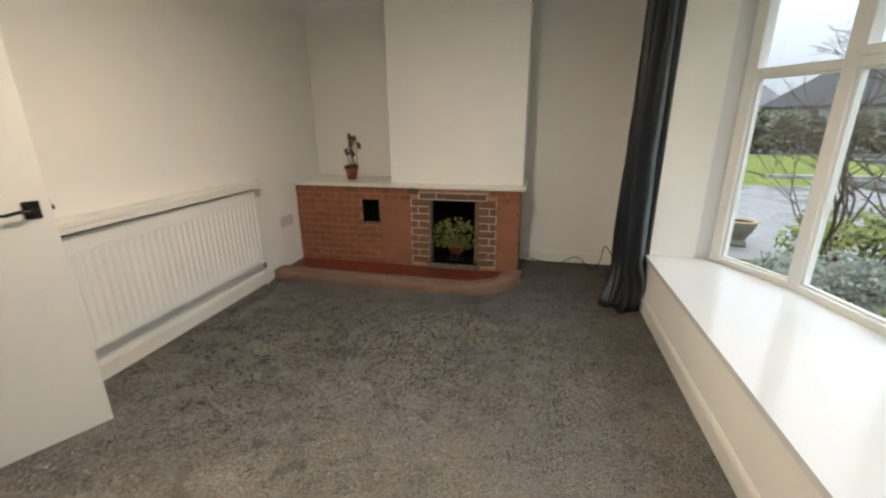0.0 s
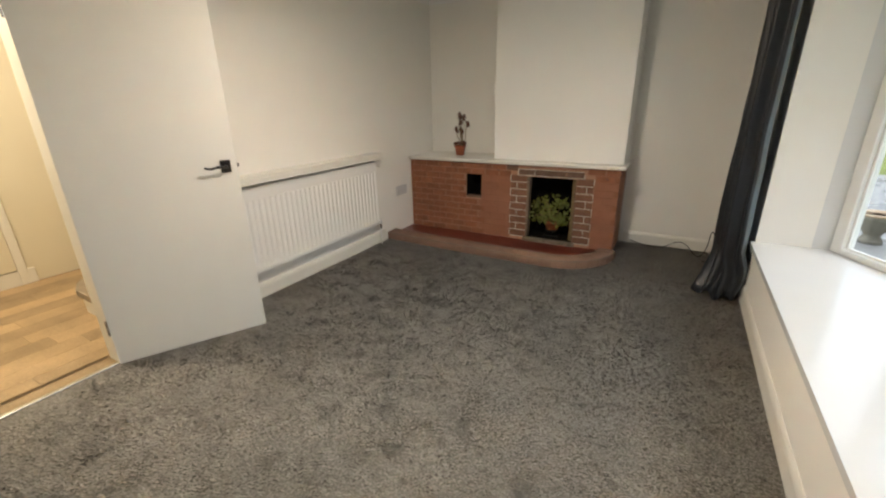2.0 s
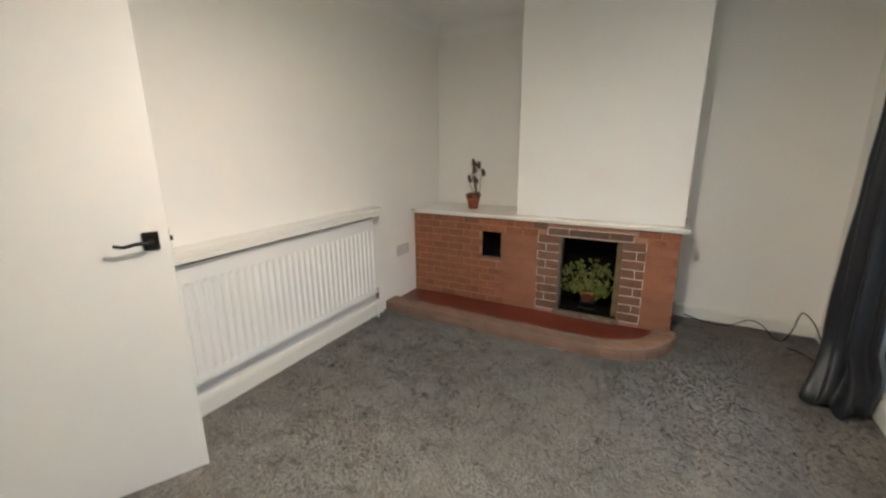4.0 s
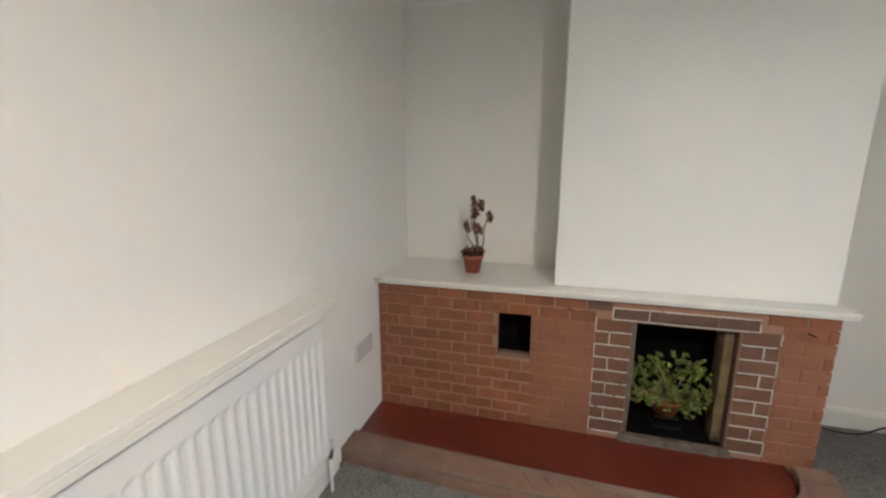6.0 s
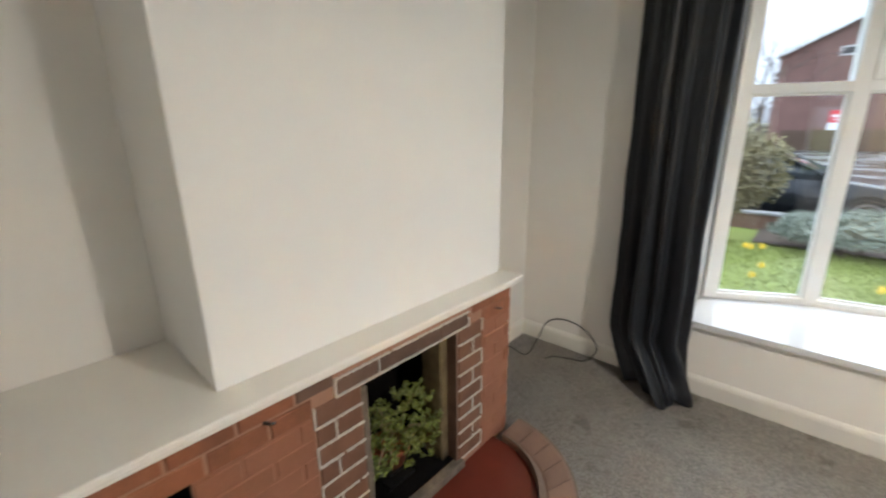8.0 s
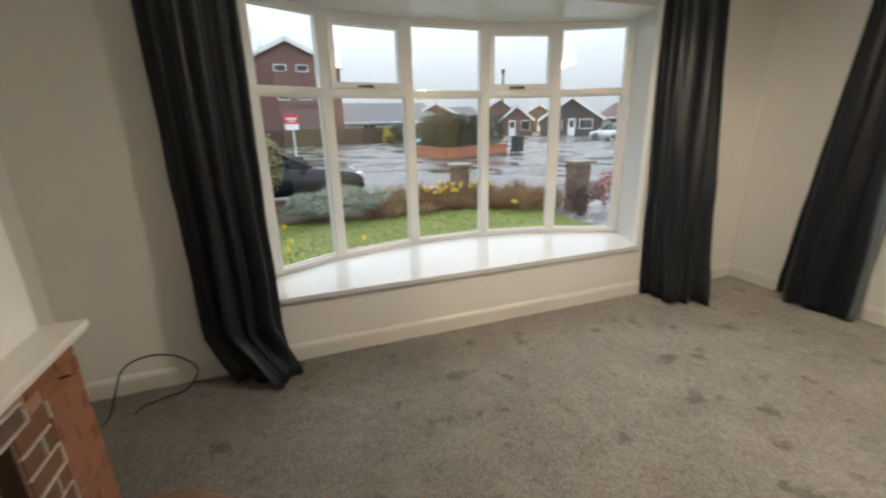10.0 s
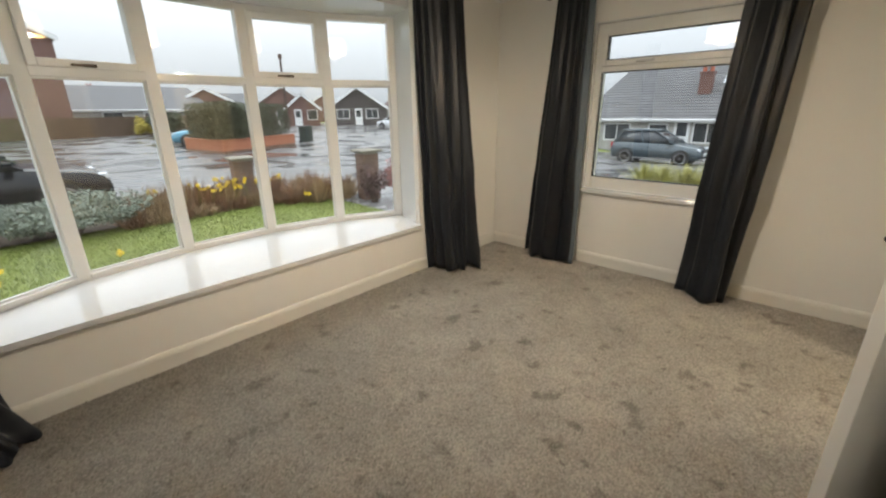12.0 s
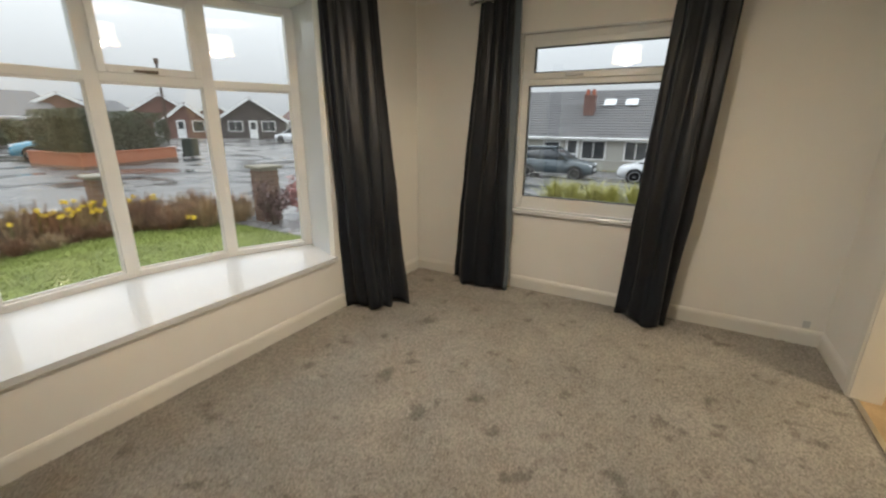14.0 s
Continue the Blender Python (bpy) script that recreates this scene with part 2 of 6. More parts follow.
def box(bm, x0, x1, y0, y1, z0, z1, bevel=0.0, m=None):
    co = [Vector((x, y, z)) for x in (x0, x1) for y in (y0, y1) for z in (z0, z1)]
    if m is not None:
        co = [m @ c for c in co]
    v = [bm.verts.new(c) for c in co]
    fs = [bm.faces.new([v[i] for i in q]) for q in ((0, 1, 3, 2), (4, 6, 7, 5), (0, 4, 5, 1), (2, 3, 7, 6), (0, 2, 6, 4), (1, 5, 7, 3))]
    if bevel:
        es = {e for f in fs for e in f.edges}
        bmesh.ops.bevel(bm, geom=list(es), offset=bevel, segments=2, affect="EDGES", profile=0.5)
    return bm


def boxes(rows, bevel=0.0, m=None):
    bm = bmesh.new()
    for r in rows:
        box(bm, *r, bevel=bevel, m=m)
    return bm


def slab(bm, outline, z0, z1):
    """An upright prism over an outline of (x, y)."""
    lo, hi = [bm.verts.new((x, y, z0)) for x, y in outline], [bm.verts.new((x, y, z1)) for x, y in outline]
    bm.faces.new(lo[::-1]), bm.faces.new(hi)
    for i in range(len(lo)):
        j = (i + 1) % len(lo)
        bm.faces.new((lo[i], lo[j], hi[j], hi[i]))
    return bm


def lathe(bm, profile, at=(0, 0, 0), n=20, m=None):
    """A turned body from (radius, height) pairs."""
    rings = []
    for r, z in profile:
        ring = []
        for i in range(n):
            a = 2 * math.pi * i / n
            c = Vector((at[0] + r * math.cos(a), at[1] + r * math.sin(a), at[2] + z))
            ring.append(bm.verts.new(m @ c if m is not None else c))
        rings.append(ring)
    for a, b in zip(rings, rings[1:]):
        for i in range(n):
            j = (i + 1) % n
            bm.faces.new((a[i], a[j], b[j], b[i]))
    bm.faces.new(rings[0][::-1]), bm.faces.new(rings[-1])
    return bm


def tube(bm, pts, r, n=8, r1=None):
    """A round bar along points, tapering to r1."""
    pts = [Vector(p) for p in pts]
    rings = []
    for i, p in enumerate(pts):
        d = (pts[min(i + 1, len(pts) - 1)] - pts[max(i - 1, 0)]).normalized()
        a = d.orthogonal().normalized() if i == 0 else (rings_a - d * rings_a.dot(d)).normalized()
        rings_a = a
        b = d.cross(a)
        rr = r if r1 is None else r + (r1 - r) * i / max(1, len(pts) - 1)
        rings.append([bm.verts.new(p + (a * math.cos(2 * math.pi * k / n) + b * math.sin(2 * math.pi * k / n)) * rr) for k in range(n)])
    for a, b in zip(rings, rings[1:]):
        for k in range(n):
            j = (k + 1) % n
            bm.faces.new((a[k], a[j], b[j], b[k]))
    bm.faces.new(rings[0][::-1]), bm.faces.new(rings[-1])
    return bm


def arc_points(pts, steps=6):
    """A smooth line (Catmull-Rom) through points."""
    p = [Vector(q) for q in pts]
    p = [2 * p[0] - p[1]] + p + [2 * p[-1] - p[-2]]
    out = []
    for i in range(1, len(p) - 2):
        for k in range(steps):
            t = k / steps
            out.append(0.5 * ((2 * p[i]) + (p[i + 1] - p[i - 1]) * t + (2 * p[i - 1] - 5 * p[i] + 4 * p[i + 1] - p[i + 2]) * t * t + (3 * p[i] - p[i - 1] - 3 * p[i + 1] + p[i + 2]) * t ** 3))
    return out + [p[-2]]


def structure(name, bm, mat, label, category):
    return tagged(part(name, bm, mat), label, category, kind="structure")


# ---- the room shell ----
XW, XE, YS, YN, TOP = -2.03, 1.17, -0.352, 4.68, 2.50
BRICK_Y, MANTEL_Z, BREAST_L, BREAST_R = 4.172, 0.836, -1.041, 0.205
DOOR_A, DOOR_B, DOOR_H = 0.26, 1.07, 2.03
WIN_A, WIN_B, WIN_LO, WIN_HI = 0.825, 3.645, 0.410, 2.255
SW_L, SW_R, SW_LO, SW_HI = 0.193, -1.02, 0.69, 2.108

structure("floor", boxes([(XW - 0.03, XE + 0.3, YS - 0.3, YN + 0.3, -0.12, 0.0)]), CARPET, "worn dark grey cut-pile carpet with scuffed marks", "floor")


def carpet_pile(x0, x1, y0, y1, step):
    """Flat tufts brushed towards the south, with patches where feet have turned the nap."""
    rng = np.random.default_rng(5)
    nx, ny = int((x1 - x0) / step), int((y1 - y0) / step)
    gx, gy = np.meshgrid(np.arange(nx), np.arange(ny), indexing="ij")
    n = nx * ny
    x = x0 + (gx.ravel() + rng.random(n)) * step
    y = y0 + (gy.ravel() + rng.random(n)) * step
    keep = ~((y > 3.72) & (x < 0.05))
    x, y = x[keep], y[keep]
    n = len(x)
    lx = np.round((x - x0) / 0.03).astype(int)
    ly = np.round((y - y0) / 0.03).astype(int)
    table = np.array([[0.45 * noise.noise((i * 0.03 * 1.6, j * 0.03 * 1.6, 1.0)) + 0.9 * noise.noise((i * 0.03 * 7, j * 0.03 * 7, 4.0)) + 0.6 * noise.noise((i * 0.03 * 15, j * 0.03 * 15, 8.0)) for j in range(int((y1 - y0) / 0.03) + 3)] for i in range(int((x1 - x0) / 0.03) + 3)])
    turn = table[lx, ly]
    a = -math.pi / 2 + turn * 0.4 + rng.normal(0, 0.45, n)
    rise = np.clip(0.48 + 0.10 * turn + rng.normal(0, 0.18, n), 0.15, 1.2)
    length = rng.uniform(0.009, 0.014, n)
    d = np.stack([np.cos(a) * np.cos(rise), np.sin(a) * np.cos(rise), np.sin(rise)], 1) * length[:, None]
    w = np.stack([-np.sin(a), np.cos(a), np.zeros(n)], 1) * 0.0046
    base = np.stack([x, y, np.full(n, 0.0005)], 1)
    v = np.stack([base - w, base + w, base + d + w * 0.8, base + d - w * 0.8], 1).reshape(-1, 3)
    me = bpy.data.meshes.new("carpet_pile")
    me.vertices.add(4 * n)
    me.vertices.foreach_set("co", v.ravel())
    me.loops.add(4 * n)
    me.loops.foreach_set("vertex_index", np.arange(4 * n))
    me.polygons.add(n)
    me.polygons.foreach_set("loop_start", np.arange(n) * 4)
    me.update(calc_edges=True)
    me.materials.append(PILE)
    return tagged(new("carpet_pile", me), "brushed dark grey cut-pile carpet tufts", "carpet", kind="stuff")


carpet_pile(XW + 0.017, XE - 0.017, YS + 0.017, YN - 0.017, 0.0075)
structure("ceiling", boxes([(-5.2, XE + 0.3, YS - 1.3, YN + 0.3, TOP, TOP + 0.2)]), CEIL, "plain white painted plaster ceiling", "ceiling")
structure("wall_north", boxes([(XW - 0.12, XE + 0.3, YN, YN + 0.3, 0, TOP)]), PLASTER, "off-white painted alcove wall behind chimney breast", "wall")
structure("wall_west", boxes([(XW - 0.12, XW, DOOR_B + 0.03, YN, 0, TOP), (XW - 0.12, XW, YS, DOOR_A - 0.03, 0, TOP), (XW - 0.12, XW, DOOR_A - 0.03, DOOR_B + 0.03, DOOR_H + 0.03, TOP)]), PLASTER, "off-white painted wall with doorway and radiator", "wall")
structure("wall_south", boxes([(XW - 0.12, SW_R, YS - 0.3, YS, 0, TOP), (SW_L, XE + 0.3, YS - 0.3, YS, 0, TOP), (SW_R, SW_L, YS - 0.3, YS, -0.4, SW_LO), (SW_R, SW_L, YS - 0.3, YS, SW_HI, TOP)]), PLASTER, "cream painted wall with a single window", "wall")
structure("wall_east", boxes([(XE, XE + 0.3, YS, 0.62, -0.4, TOP), (XE, XE + 0.05, 0.62, WIN_A, -0.4, TOP), (XE, XE + 0.3, WIN_B, YN, -0.4, TOP), (XE, XE + 0.12, WIN_A, WIN_B, -0.4, WIN_LO), (XE, XE + 0.05, WIN_A, WIN_B, WIN_HI, TOP), (XE + 0.05, XE + 0.3, 0.62, WIN_B, WIN_HI, TOP)]), PLASTER, "cream painted wall with wide bow window", "wall")
structure("chimney_breast", boxes([(BREAST_L, BREAST_R, 4.247, YN, MANTEL_Z, TOP)], bevel=0.004), BREAST, "white painted chimney breast above brick fireplace", "wall")


def coving(name, a, b, inward):
    """A concave plaster cove along the top of one wall, from a to b."""
    bm = bmesh.new()
    r, n = 0.10, 7
    prof = [(0, TOP), (0, TOP - r)] + [(r - r * math.cos(math.pi / 2 * k / n), TOP - r + r * math.sin(math.pi / 2 * k / n)) for k in range(1, n)] + [(r, TOP)]
    rows = []
    for p in (a, b):
        rows.append([bm.verts.new((p[0] + inward[0] * d, p[1] + inward[1] * d, z)) for d, z in prof])
    for i in range(len(prof)):
        j = (i + 1) % len(prof)
        bm.faces.new((rows[0][i], rows[0][j], rows[1][j], rows[1][i]))
    bm.faces.new(rows[0]), bm.faces.new(rows[1][::-1])
    return structure(name, bm, CEIL, "white concave plaster coving", "coving")


coving("trim_1", (XW, YS), (XW, YN), (1, 0))
coving("trim_2", (XW, YN), (BREAST_L, YN), (0, -1))
coving("trim_3", (BREAST_R, YN), (XE, YN), (0, -1))
coving("trim_4", (XE, YS), (XE, YN), (-1, 0))
coving("trim_5", (XW, YS), (XE, YS), (0, 1))


def skirting(name, a, b, inward, h=0.115):
    """Moulded skirting board along a wall foot."""
    bm = bmesh.new()
    prof = [(0, 0), (0.016, 0), (0.016, h - 0.03), (0.013, h - 0.016), (0.008, h - 0.006), (0.004, h), (0, h)]
    rows = []
    for p in (a, b):
        rows.append([bm.verts.new((p[0] + inward[0] * d, p[1] + inward[1] * d, z)) for d, z in prof])
    for i in range(len(prof)):
        j = (i + 1) % len(prof)
        bm.faces.new((rows[0][i], rows[0][j], rows[1][j], rows[1][i]))
    bm.faces.new(rows[0]), bm.faces.new(rows[1][::-1])
    return structure(name, bm, SATIN, "cream painted moulded skirting board", "skirting board")


skirting("baseboard_1", (XW, DOOR_B + 0.07), (XW, 3.62), (1, 0))
skirting("baseboard_2", (XW, YS + 0.016), (XW, DOOR_A - 0.07), (1, 0))
skirting("baseboard_3", (XW, YS), (XE - 0.016, YS), (0, 1))
skirting("baseboard_4", (XE, YS), (XE, YN - 0.016), (-1, 0))
skirting("baseboard_5", (BREAST_R + 0.03, YN), (XE, YN), (0, -1))

# ---- bow window ----
BOW = [(1.605, 3.61), (1.855, 3.14), (1.995, 2.493), (2.005, 1.83), (1.865, 1.213), (1.605, 0.69)]
W_LO, W_TR, W_HI, W_TOP = 0.481, 1.668, 2.155, 2.20


def between(p, q):
    """The pose at p with x along to q, y outwards to its side."""
    d = Vector((q[0] - p[0], q[1] - p[1]))
    return pose(p[0], p[1], 0, 0, 0, math.degrees(math.atan2(d.y, d.x))), d.length


bow = thing("window_1", "white painted bow window of five lights with top openers", "window", kind="structure", at=(1.7, 2.2, 0.43))
inv = bow.matrix_world.inverted()


def wpart(name, rows, m, mat, parent, base, bevel=0.004, label=""):
    return part(name, boxes(rows, bevel, base @ m), mat, parent, label)


for k, p in enumerate(BOW):
    q = BOW[k + 1] if k < 5 else p
    o = BOW[k - 1] if k else p
    m, _ = between(o, q)
    m = pose(p[0], p[1], 0) @ m.to_3x3().to_4x4()
    wpart("mullion", [(-0.037, 0.037, -0.035, 0.045, W_LO - 0.03, W_TOP)], m, UPVC, bow, inv)
for k, (p, q) in enumerate(zip(BOW, BOW[1:])):
    m, w = between(p, q)
    a, b = 0.038, w - 0.038
    wpart("bottom_rail", [(a, b, -0.035, 0.045, W_LO - 0.03, W_LO)], m, UPVC, bow, inv)
    wpart("transom", [(a, b, -0.032, 0.042, W_TR - 0.026, W_TR + 0.026)], m, UPVC, bow, inv)
    wpart("head_rail", [(a, b, -0.035, 0.045, W_HI, W_TOP)], m, UPVC, bow, inv)
    pane = wpart("pane", [(a - 0.005, b + 0.005, 0.004, 0.008, W_LO - 0.005, W_TR - 0.02)], m, GLASS, bow, inv, 0)
    pane.visible_shadow = False
    wpart("glazing_bead", [(a, a + 0.012, -0.01, 0.003, W_LO, W_TR - 0.026), (b - 0.012, b, -0.01, 0.003, W_LO, W_TR - 0.026), (a + 0.012, b - 0.012, -0.01, 0.003, W_LO, W_LO + 0.012), (a + 0.012, b - 0.012, -0.01, 0.003, W_TR - 0.038, W_TR - 0.026)], m, UPVC, bow, inv, 0.002)
    c, d = W_TR + 0.026, W_HI
    if k in (1, 3):
        s = 0.045
        sash = wpart("opening_sash", [(a, a + s, -0.048, 0.02, c, d), (b - s, b, -0.048, 0.02, c, d), (a + s, b - s, -0.048, 0.02, c, c + s), (a + s, b - s, -0.048, 0.02, d - s, d)], m, UPVC, bow, inv)
        mid = (a + b) / 2 - 0.02
        wpart("window_handle", [(mid - 0.025, mid + 0.045, -0.058, -0.049, c + 0.006, c + 0.026), (mid - 0.085, mid + 0.02, -0.072, -0.058, c + 0.008, c + 0.022)], m, BRONZE, sash, inv, 0.003, "dark bronze casement handle")
        a2, b2, c2, d2 = a + s, b - s, c + s, d - s
    else:
        a2, b2, c2, d2 = a, b, c, d
    pane = wpart("pane", [(a2 - 0.004, b2 + 0.004, 0.004, 0.008, c2 - 0.004, d2 + 0.004)], m, GLASS, bow, inv, 0)
    pane.visible_shadow = False

# sill, soffit, bay walls and roof
back = [(x + 0.035, y) for x, y in BOW[::-1]]
back[0], back[-1] = (1.64, 0.66), (1.64, 3.6445)
structure("window_sill", slab(bmesh.new(), [(XE - 0.028, 3.6445), (XE - 0.028, 0.8255), (1.215, 0.8255), (1.215, 0.815)] + back, 0.411, 0.442), GLOSS, "deep glossy white painted window board", "window sill")
structure("window_cill", slab(bmesh.new(), [(x - 0.075, y) for x, y in back] + [(x + 0.06, y) for x, y in back[::-1]], 0.4425, 0.454), UPVC, "white frame cill under bow window", "window sill")
structure("bay_soffit", slab(bmesh.new(), [(XE + 0.052, 3.644), (XE + 0.052, 0.826)] + [(x + 0.08, y) for x, y in back], 2.20, 2.254), GLOSS, "white painted soffit over bow window", "ceiling")
structure("bay_roof", slab(bmesh.new(), [(XE + 0.3, 3.9), (XE + 0.3, 0.5)] + [(x + 0.2, y) for x, y in back], 2.256, 2.45), CEIL, "flat roof over bow window", "roof")
structure("bay_wall", slab(bmesh.new(), [(x - 0.03, y) for x, y in back] + [(x + 0.07, y) for x, y in back[::-1]], -0.5, 0.4105), MORTAR, "brick wall under bow window", "wall")
structure("bay_reveal_north", slab(bmesh.new(), [(XE + 0.001, 3.646), (1.60, 3.646), (1.68, 3.80), (XE + 0.001, 3.80)], 0.442, 2.254), GLOSS, "white painted window reveal", "wall")
structure("bay_reveal_south", slab(bmesh.new(), [(XE + 0.051, 0.824), (1.61, 0.665), (1.68, 0.50), (XE + 0.301, 0.50), (XE + 0.301, 0.621), (XE + 0.051, 0.621)], 0.442, 2.254), GLOSS, "white painted window reveal", "wall")

# ---- south window ----
sw = thing("window_2", "white plastic window with narrow opening top light", "window", kind="structure", at=(-0.42, -0.45, 0.74))
inv2 = sw.matrix_world.inverted()
S0, S1 = -0.475, -0.405
for r in ((SW_R, SW_R + 0.065, S0, S1, SW_LO + 0.035, SW_HI), (SW_L - 0.065, SW_L, S0, S1, SW_LO + 0.035, SW_HI), (SW_R + 0.065, SW_L - 0.065, S0, S1, SW_LO + 0.035, SW_LO + 0.14), (SW_R + 0.065, SW_L - 0.065, S0, S1, SW_HI - 0.06, SW_HI), (SW_R + 0.065, SW_L - 0.065, S0, S1, 1.722, 1.767)):
    wpart("window_frame", [r], Matrix(), UPVC, sw, inv2, 0.006)
A, B = SW_R + 0.065, SW_L - 0.065
top_sash = wpart("opening_sash", [(A, A + 0.035, S0, S1 + 0.016, 1.767, SW_HI - 0.06), (B - 0.035, B, S0, S1 + 0.016, 1.767, SW_HI - 0.06), (A + 0.035, B - 0.035, S0, S1 + 0.016, 1.767, 1.815), (A + 0.035, B - 0.035, S0, S1 + 0.016, SW_HI - 0.105, SW_HI - 0.06)], Matrix(), UPVC, sw, inv2)
hd = wpart("window_handle", [(-0.23, -0.16, S1 + 0.016, S1 + 0.028, 1.780, 1.800), (-0.30, -0.17, S1 + 0.028, S1 + 0.04, 1.782, 1.798)], Matrix(), PLASTIC, top_sash, inv2, 0.003)
for r in ((A - 0.005, B + 0.005, -0.446, -0.441, SW_LO + 0.135, 1.727), (A + 0.031, B - 0.031, -0.446, -0.441, 1.810, SW_HI - 0.10)):
    pane = wpart("pane", [r], Matrix(), GLASS, sw, inv2, 0)
    pane.visible_shadow = False
for z0, z1, x0, x1 in ((SW_LO + 0.14, 1.722, A, B), (1.815, SW_HI - 0.105, A + 0.035, B - 0.035)):
    wpart("gasket", [(x0, x0 + 0.008, -0.44, S1 - 0.004, z0, z1), (x1 - 0.008, x1, -0.44, S1 - 0.004, z0, z1), (x0 + 0.008, x1 - 0.008, -0.44, S1 - 0.004, z0, z0 + 0.008), (x0 + 0.008, x1 - 0.008, -0.44, S1 - 0.004, z1 - 0.008, z1)], Matrix(), CABLE, sw, inv2, 0, "black rubber gasket")
structure("window_sill_2", boxes([(SW_R - 0.02, SW_L + 0.028, -0.404, YS + 0.045, SW_LO + 0.001, SW_LO + 0.034)], 0.006), GLOSS, "white painted window board", "window sill")
structure("window_surround_trim", boxes([(SW_L - 0.012, SW_L - 0.0005, -0.404, YS + 0.002, SW_LO + 0.036, SW_HI - 0.012), (SW_R, SW_L - 0.0005, -0.404, YS + 0.002, SW_HI - 0.012, SW_HI - 0.0005)], 0.001), GLOSS, "white painted window reveal lining", "trim")

# ---- fireplace ----
fire = thing("fireplace", "red brick fireplace with sooty surround and white mantel shelf", "fireplace", at=(-0.9, 4.4, 0))
finv = fire.matrix_world.inverted()


def fpart(name, rows, mat, bevel=0.0, label="", parent=None):
    return part(name, boxes(rows, bevel, finv), mat, parent or fire, label)


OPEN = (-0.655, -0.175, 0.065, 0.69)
HOLE = (-1.325, -1.15, 0.430, 0.678)
BZ0, BZ1, BL, BR = 0.028, 0.814, XW, 0.195
by = BRICK_Y + 0.006
# backing masonry round the openings
for r in ((BL, HOLE[0], by, YN, 0, BZ1), (HOLE[0], HOLE[1], by, YN, 0, HOLE[2]), (HOLE[0], HOLE[1], by, YN, HOLE[3], BZ1), (HOLE[1], OPEN[0], by, YN, 0, BZ1), (OPEN[0], OPEN[1], by, YN, OPEN[3], BZ1), (OPEN[1], BR - 0.006, by, YN, 0, BZ1), (OPEN[0], OPEN[1], by, YN, 0, OPEN[2])):
    fpart("core", [r], MORTAR)
# black lining that paints the shade inside the niche
for r in ((HOLE[0], HOLE[1], by + 0.22, by + 0.24, HOLE[2], HOLE[3]), (HOLE[0] + 0.0005, HOLE[0] + 0.004, by + 0.001, by + 0.22, HOLE[2], HOLE[3]), (HOLE[1] - 0.004, HOLE[1] - 0.0005, by + 0.001, by + 0.22, HOLE[2], HOLE[3]), (HOLE[0], HOLE[1], by + 0.001, by + 0.22, HOLE[3] - 0.004, HOLE[3] - 0.0005), (HOLE[0], HOLE[1], by + 0.046, by + 0.22, HOLE[2] + 0.0005, HOLE[2] + 0.006)):
    fpart("niche_lining", [r], SOOT_SHADE, 0, "black niche lining with its shade painted in")
# sooty lining, blackened further to carry the shade inside the firebox
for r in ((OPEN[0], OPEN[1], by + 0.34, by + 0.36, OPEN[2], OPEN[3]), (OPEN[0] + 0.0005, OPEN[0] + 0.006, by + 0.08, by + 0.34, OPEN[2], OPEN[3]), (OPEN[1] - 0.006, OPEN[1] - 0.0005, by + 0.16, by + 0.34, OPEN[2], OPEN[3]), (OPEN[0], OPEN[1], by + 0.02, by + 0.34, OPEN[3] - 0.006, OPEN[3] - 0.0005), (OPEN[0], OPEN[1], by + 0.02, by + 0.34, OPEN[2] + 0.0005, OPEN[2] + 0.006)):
    fpart("firebox_lining", [r], SOOT_SHADE, 0, "sooty firebox lining with its shade painted in")
bm = boxes([(OPEN[0], OPEN[0] + 0.022, BRICK_Y + 0.004, by + 0.08, OPEN[2], OPEN[3] - 0.01)], 0.0, finv)
bmesh.ops.subdivide_edges(bm, edges=bm.edges[:], cuts=9, use_grid_fill=True)
for v in bm.verts:
    v.co += noise.noise_vector(v.co * 18) * 0.006
part("cement_jamb", bm, CEMENT, fire, "flaking pale cement jamb", True)
bm = boxes([(OPEN[1] - 0.05, OPEN[1] - 0.006, by + 0.05, by + 0.16, OPEN[2], OPEN[3] - 0.01)], 0.0, finv)
bmesh.ops.subdivide_edges(bm, edges=bm.edges[:], cuts=9, use_grid_fill=True)
for v in bm.verts:
    v.co += noise.noise_vector(v.co * 14) * 0.007
part("firebrick_cheek", bm, FIREBRICK, fire, "stained yellow firebrick cheek", True)
fpart("firebox_jamb", [(OPEN[1] - 0.012, OPEN[1] - 0.0005, BRICK_Y + 0.004, by + 0.05, OPEN[2], OPEN[3])], SOOTBRICK, 0.002)
fpart("hearth_threshold", [(OPEN[0] - 0.02, OPEN[1] + 0.02, BRICK_Y - 0.02, by + 0.02, 0.03, OPEN[2] + 0.004)], CEMENT, 0.006)
fpart("niche_sill", [(HOLE[0] + 0.004, HOLE[1] - 0.004, by - 0.004, by + 0.045, HOLE[2] - 0.002, HOLE[2] + 0.018)], KERBBRICK, 0.004)
# mantel shelf
mant = fpart("mantel_shelf", [(XW, 0.241, 4.132, YN - 0.0005, BZ1, MANTEL_Z)], SATIN, 0.005, "cream white painted mantel shelf")
fpart("mantel_lip", [(XW, 0.236, 4.140, 4.17, BZ1 - 0.012, BZ1 + 0.001)], SATIN, 0.003)

# single bricks of the face
COURSES = 12
PITCH = (BZ1 - 0.012 - BZ0) / COURSES
LEN = 0.158
JOINT = 0.009
random.seed(4)
shared = {}


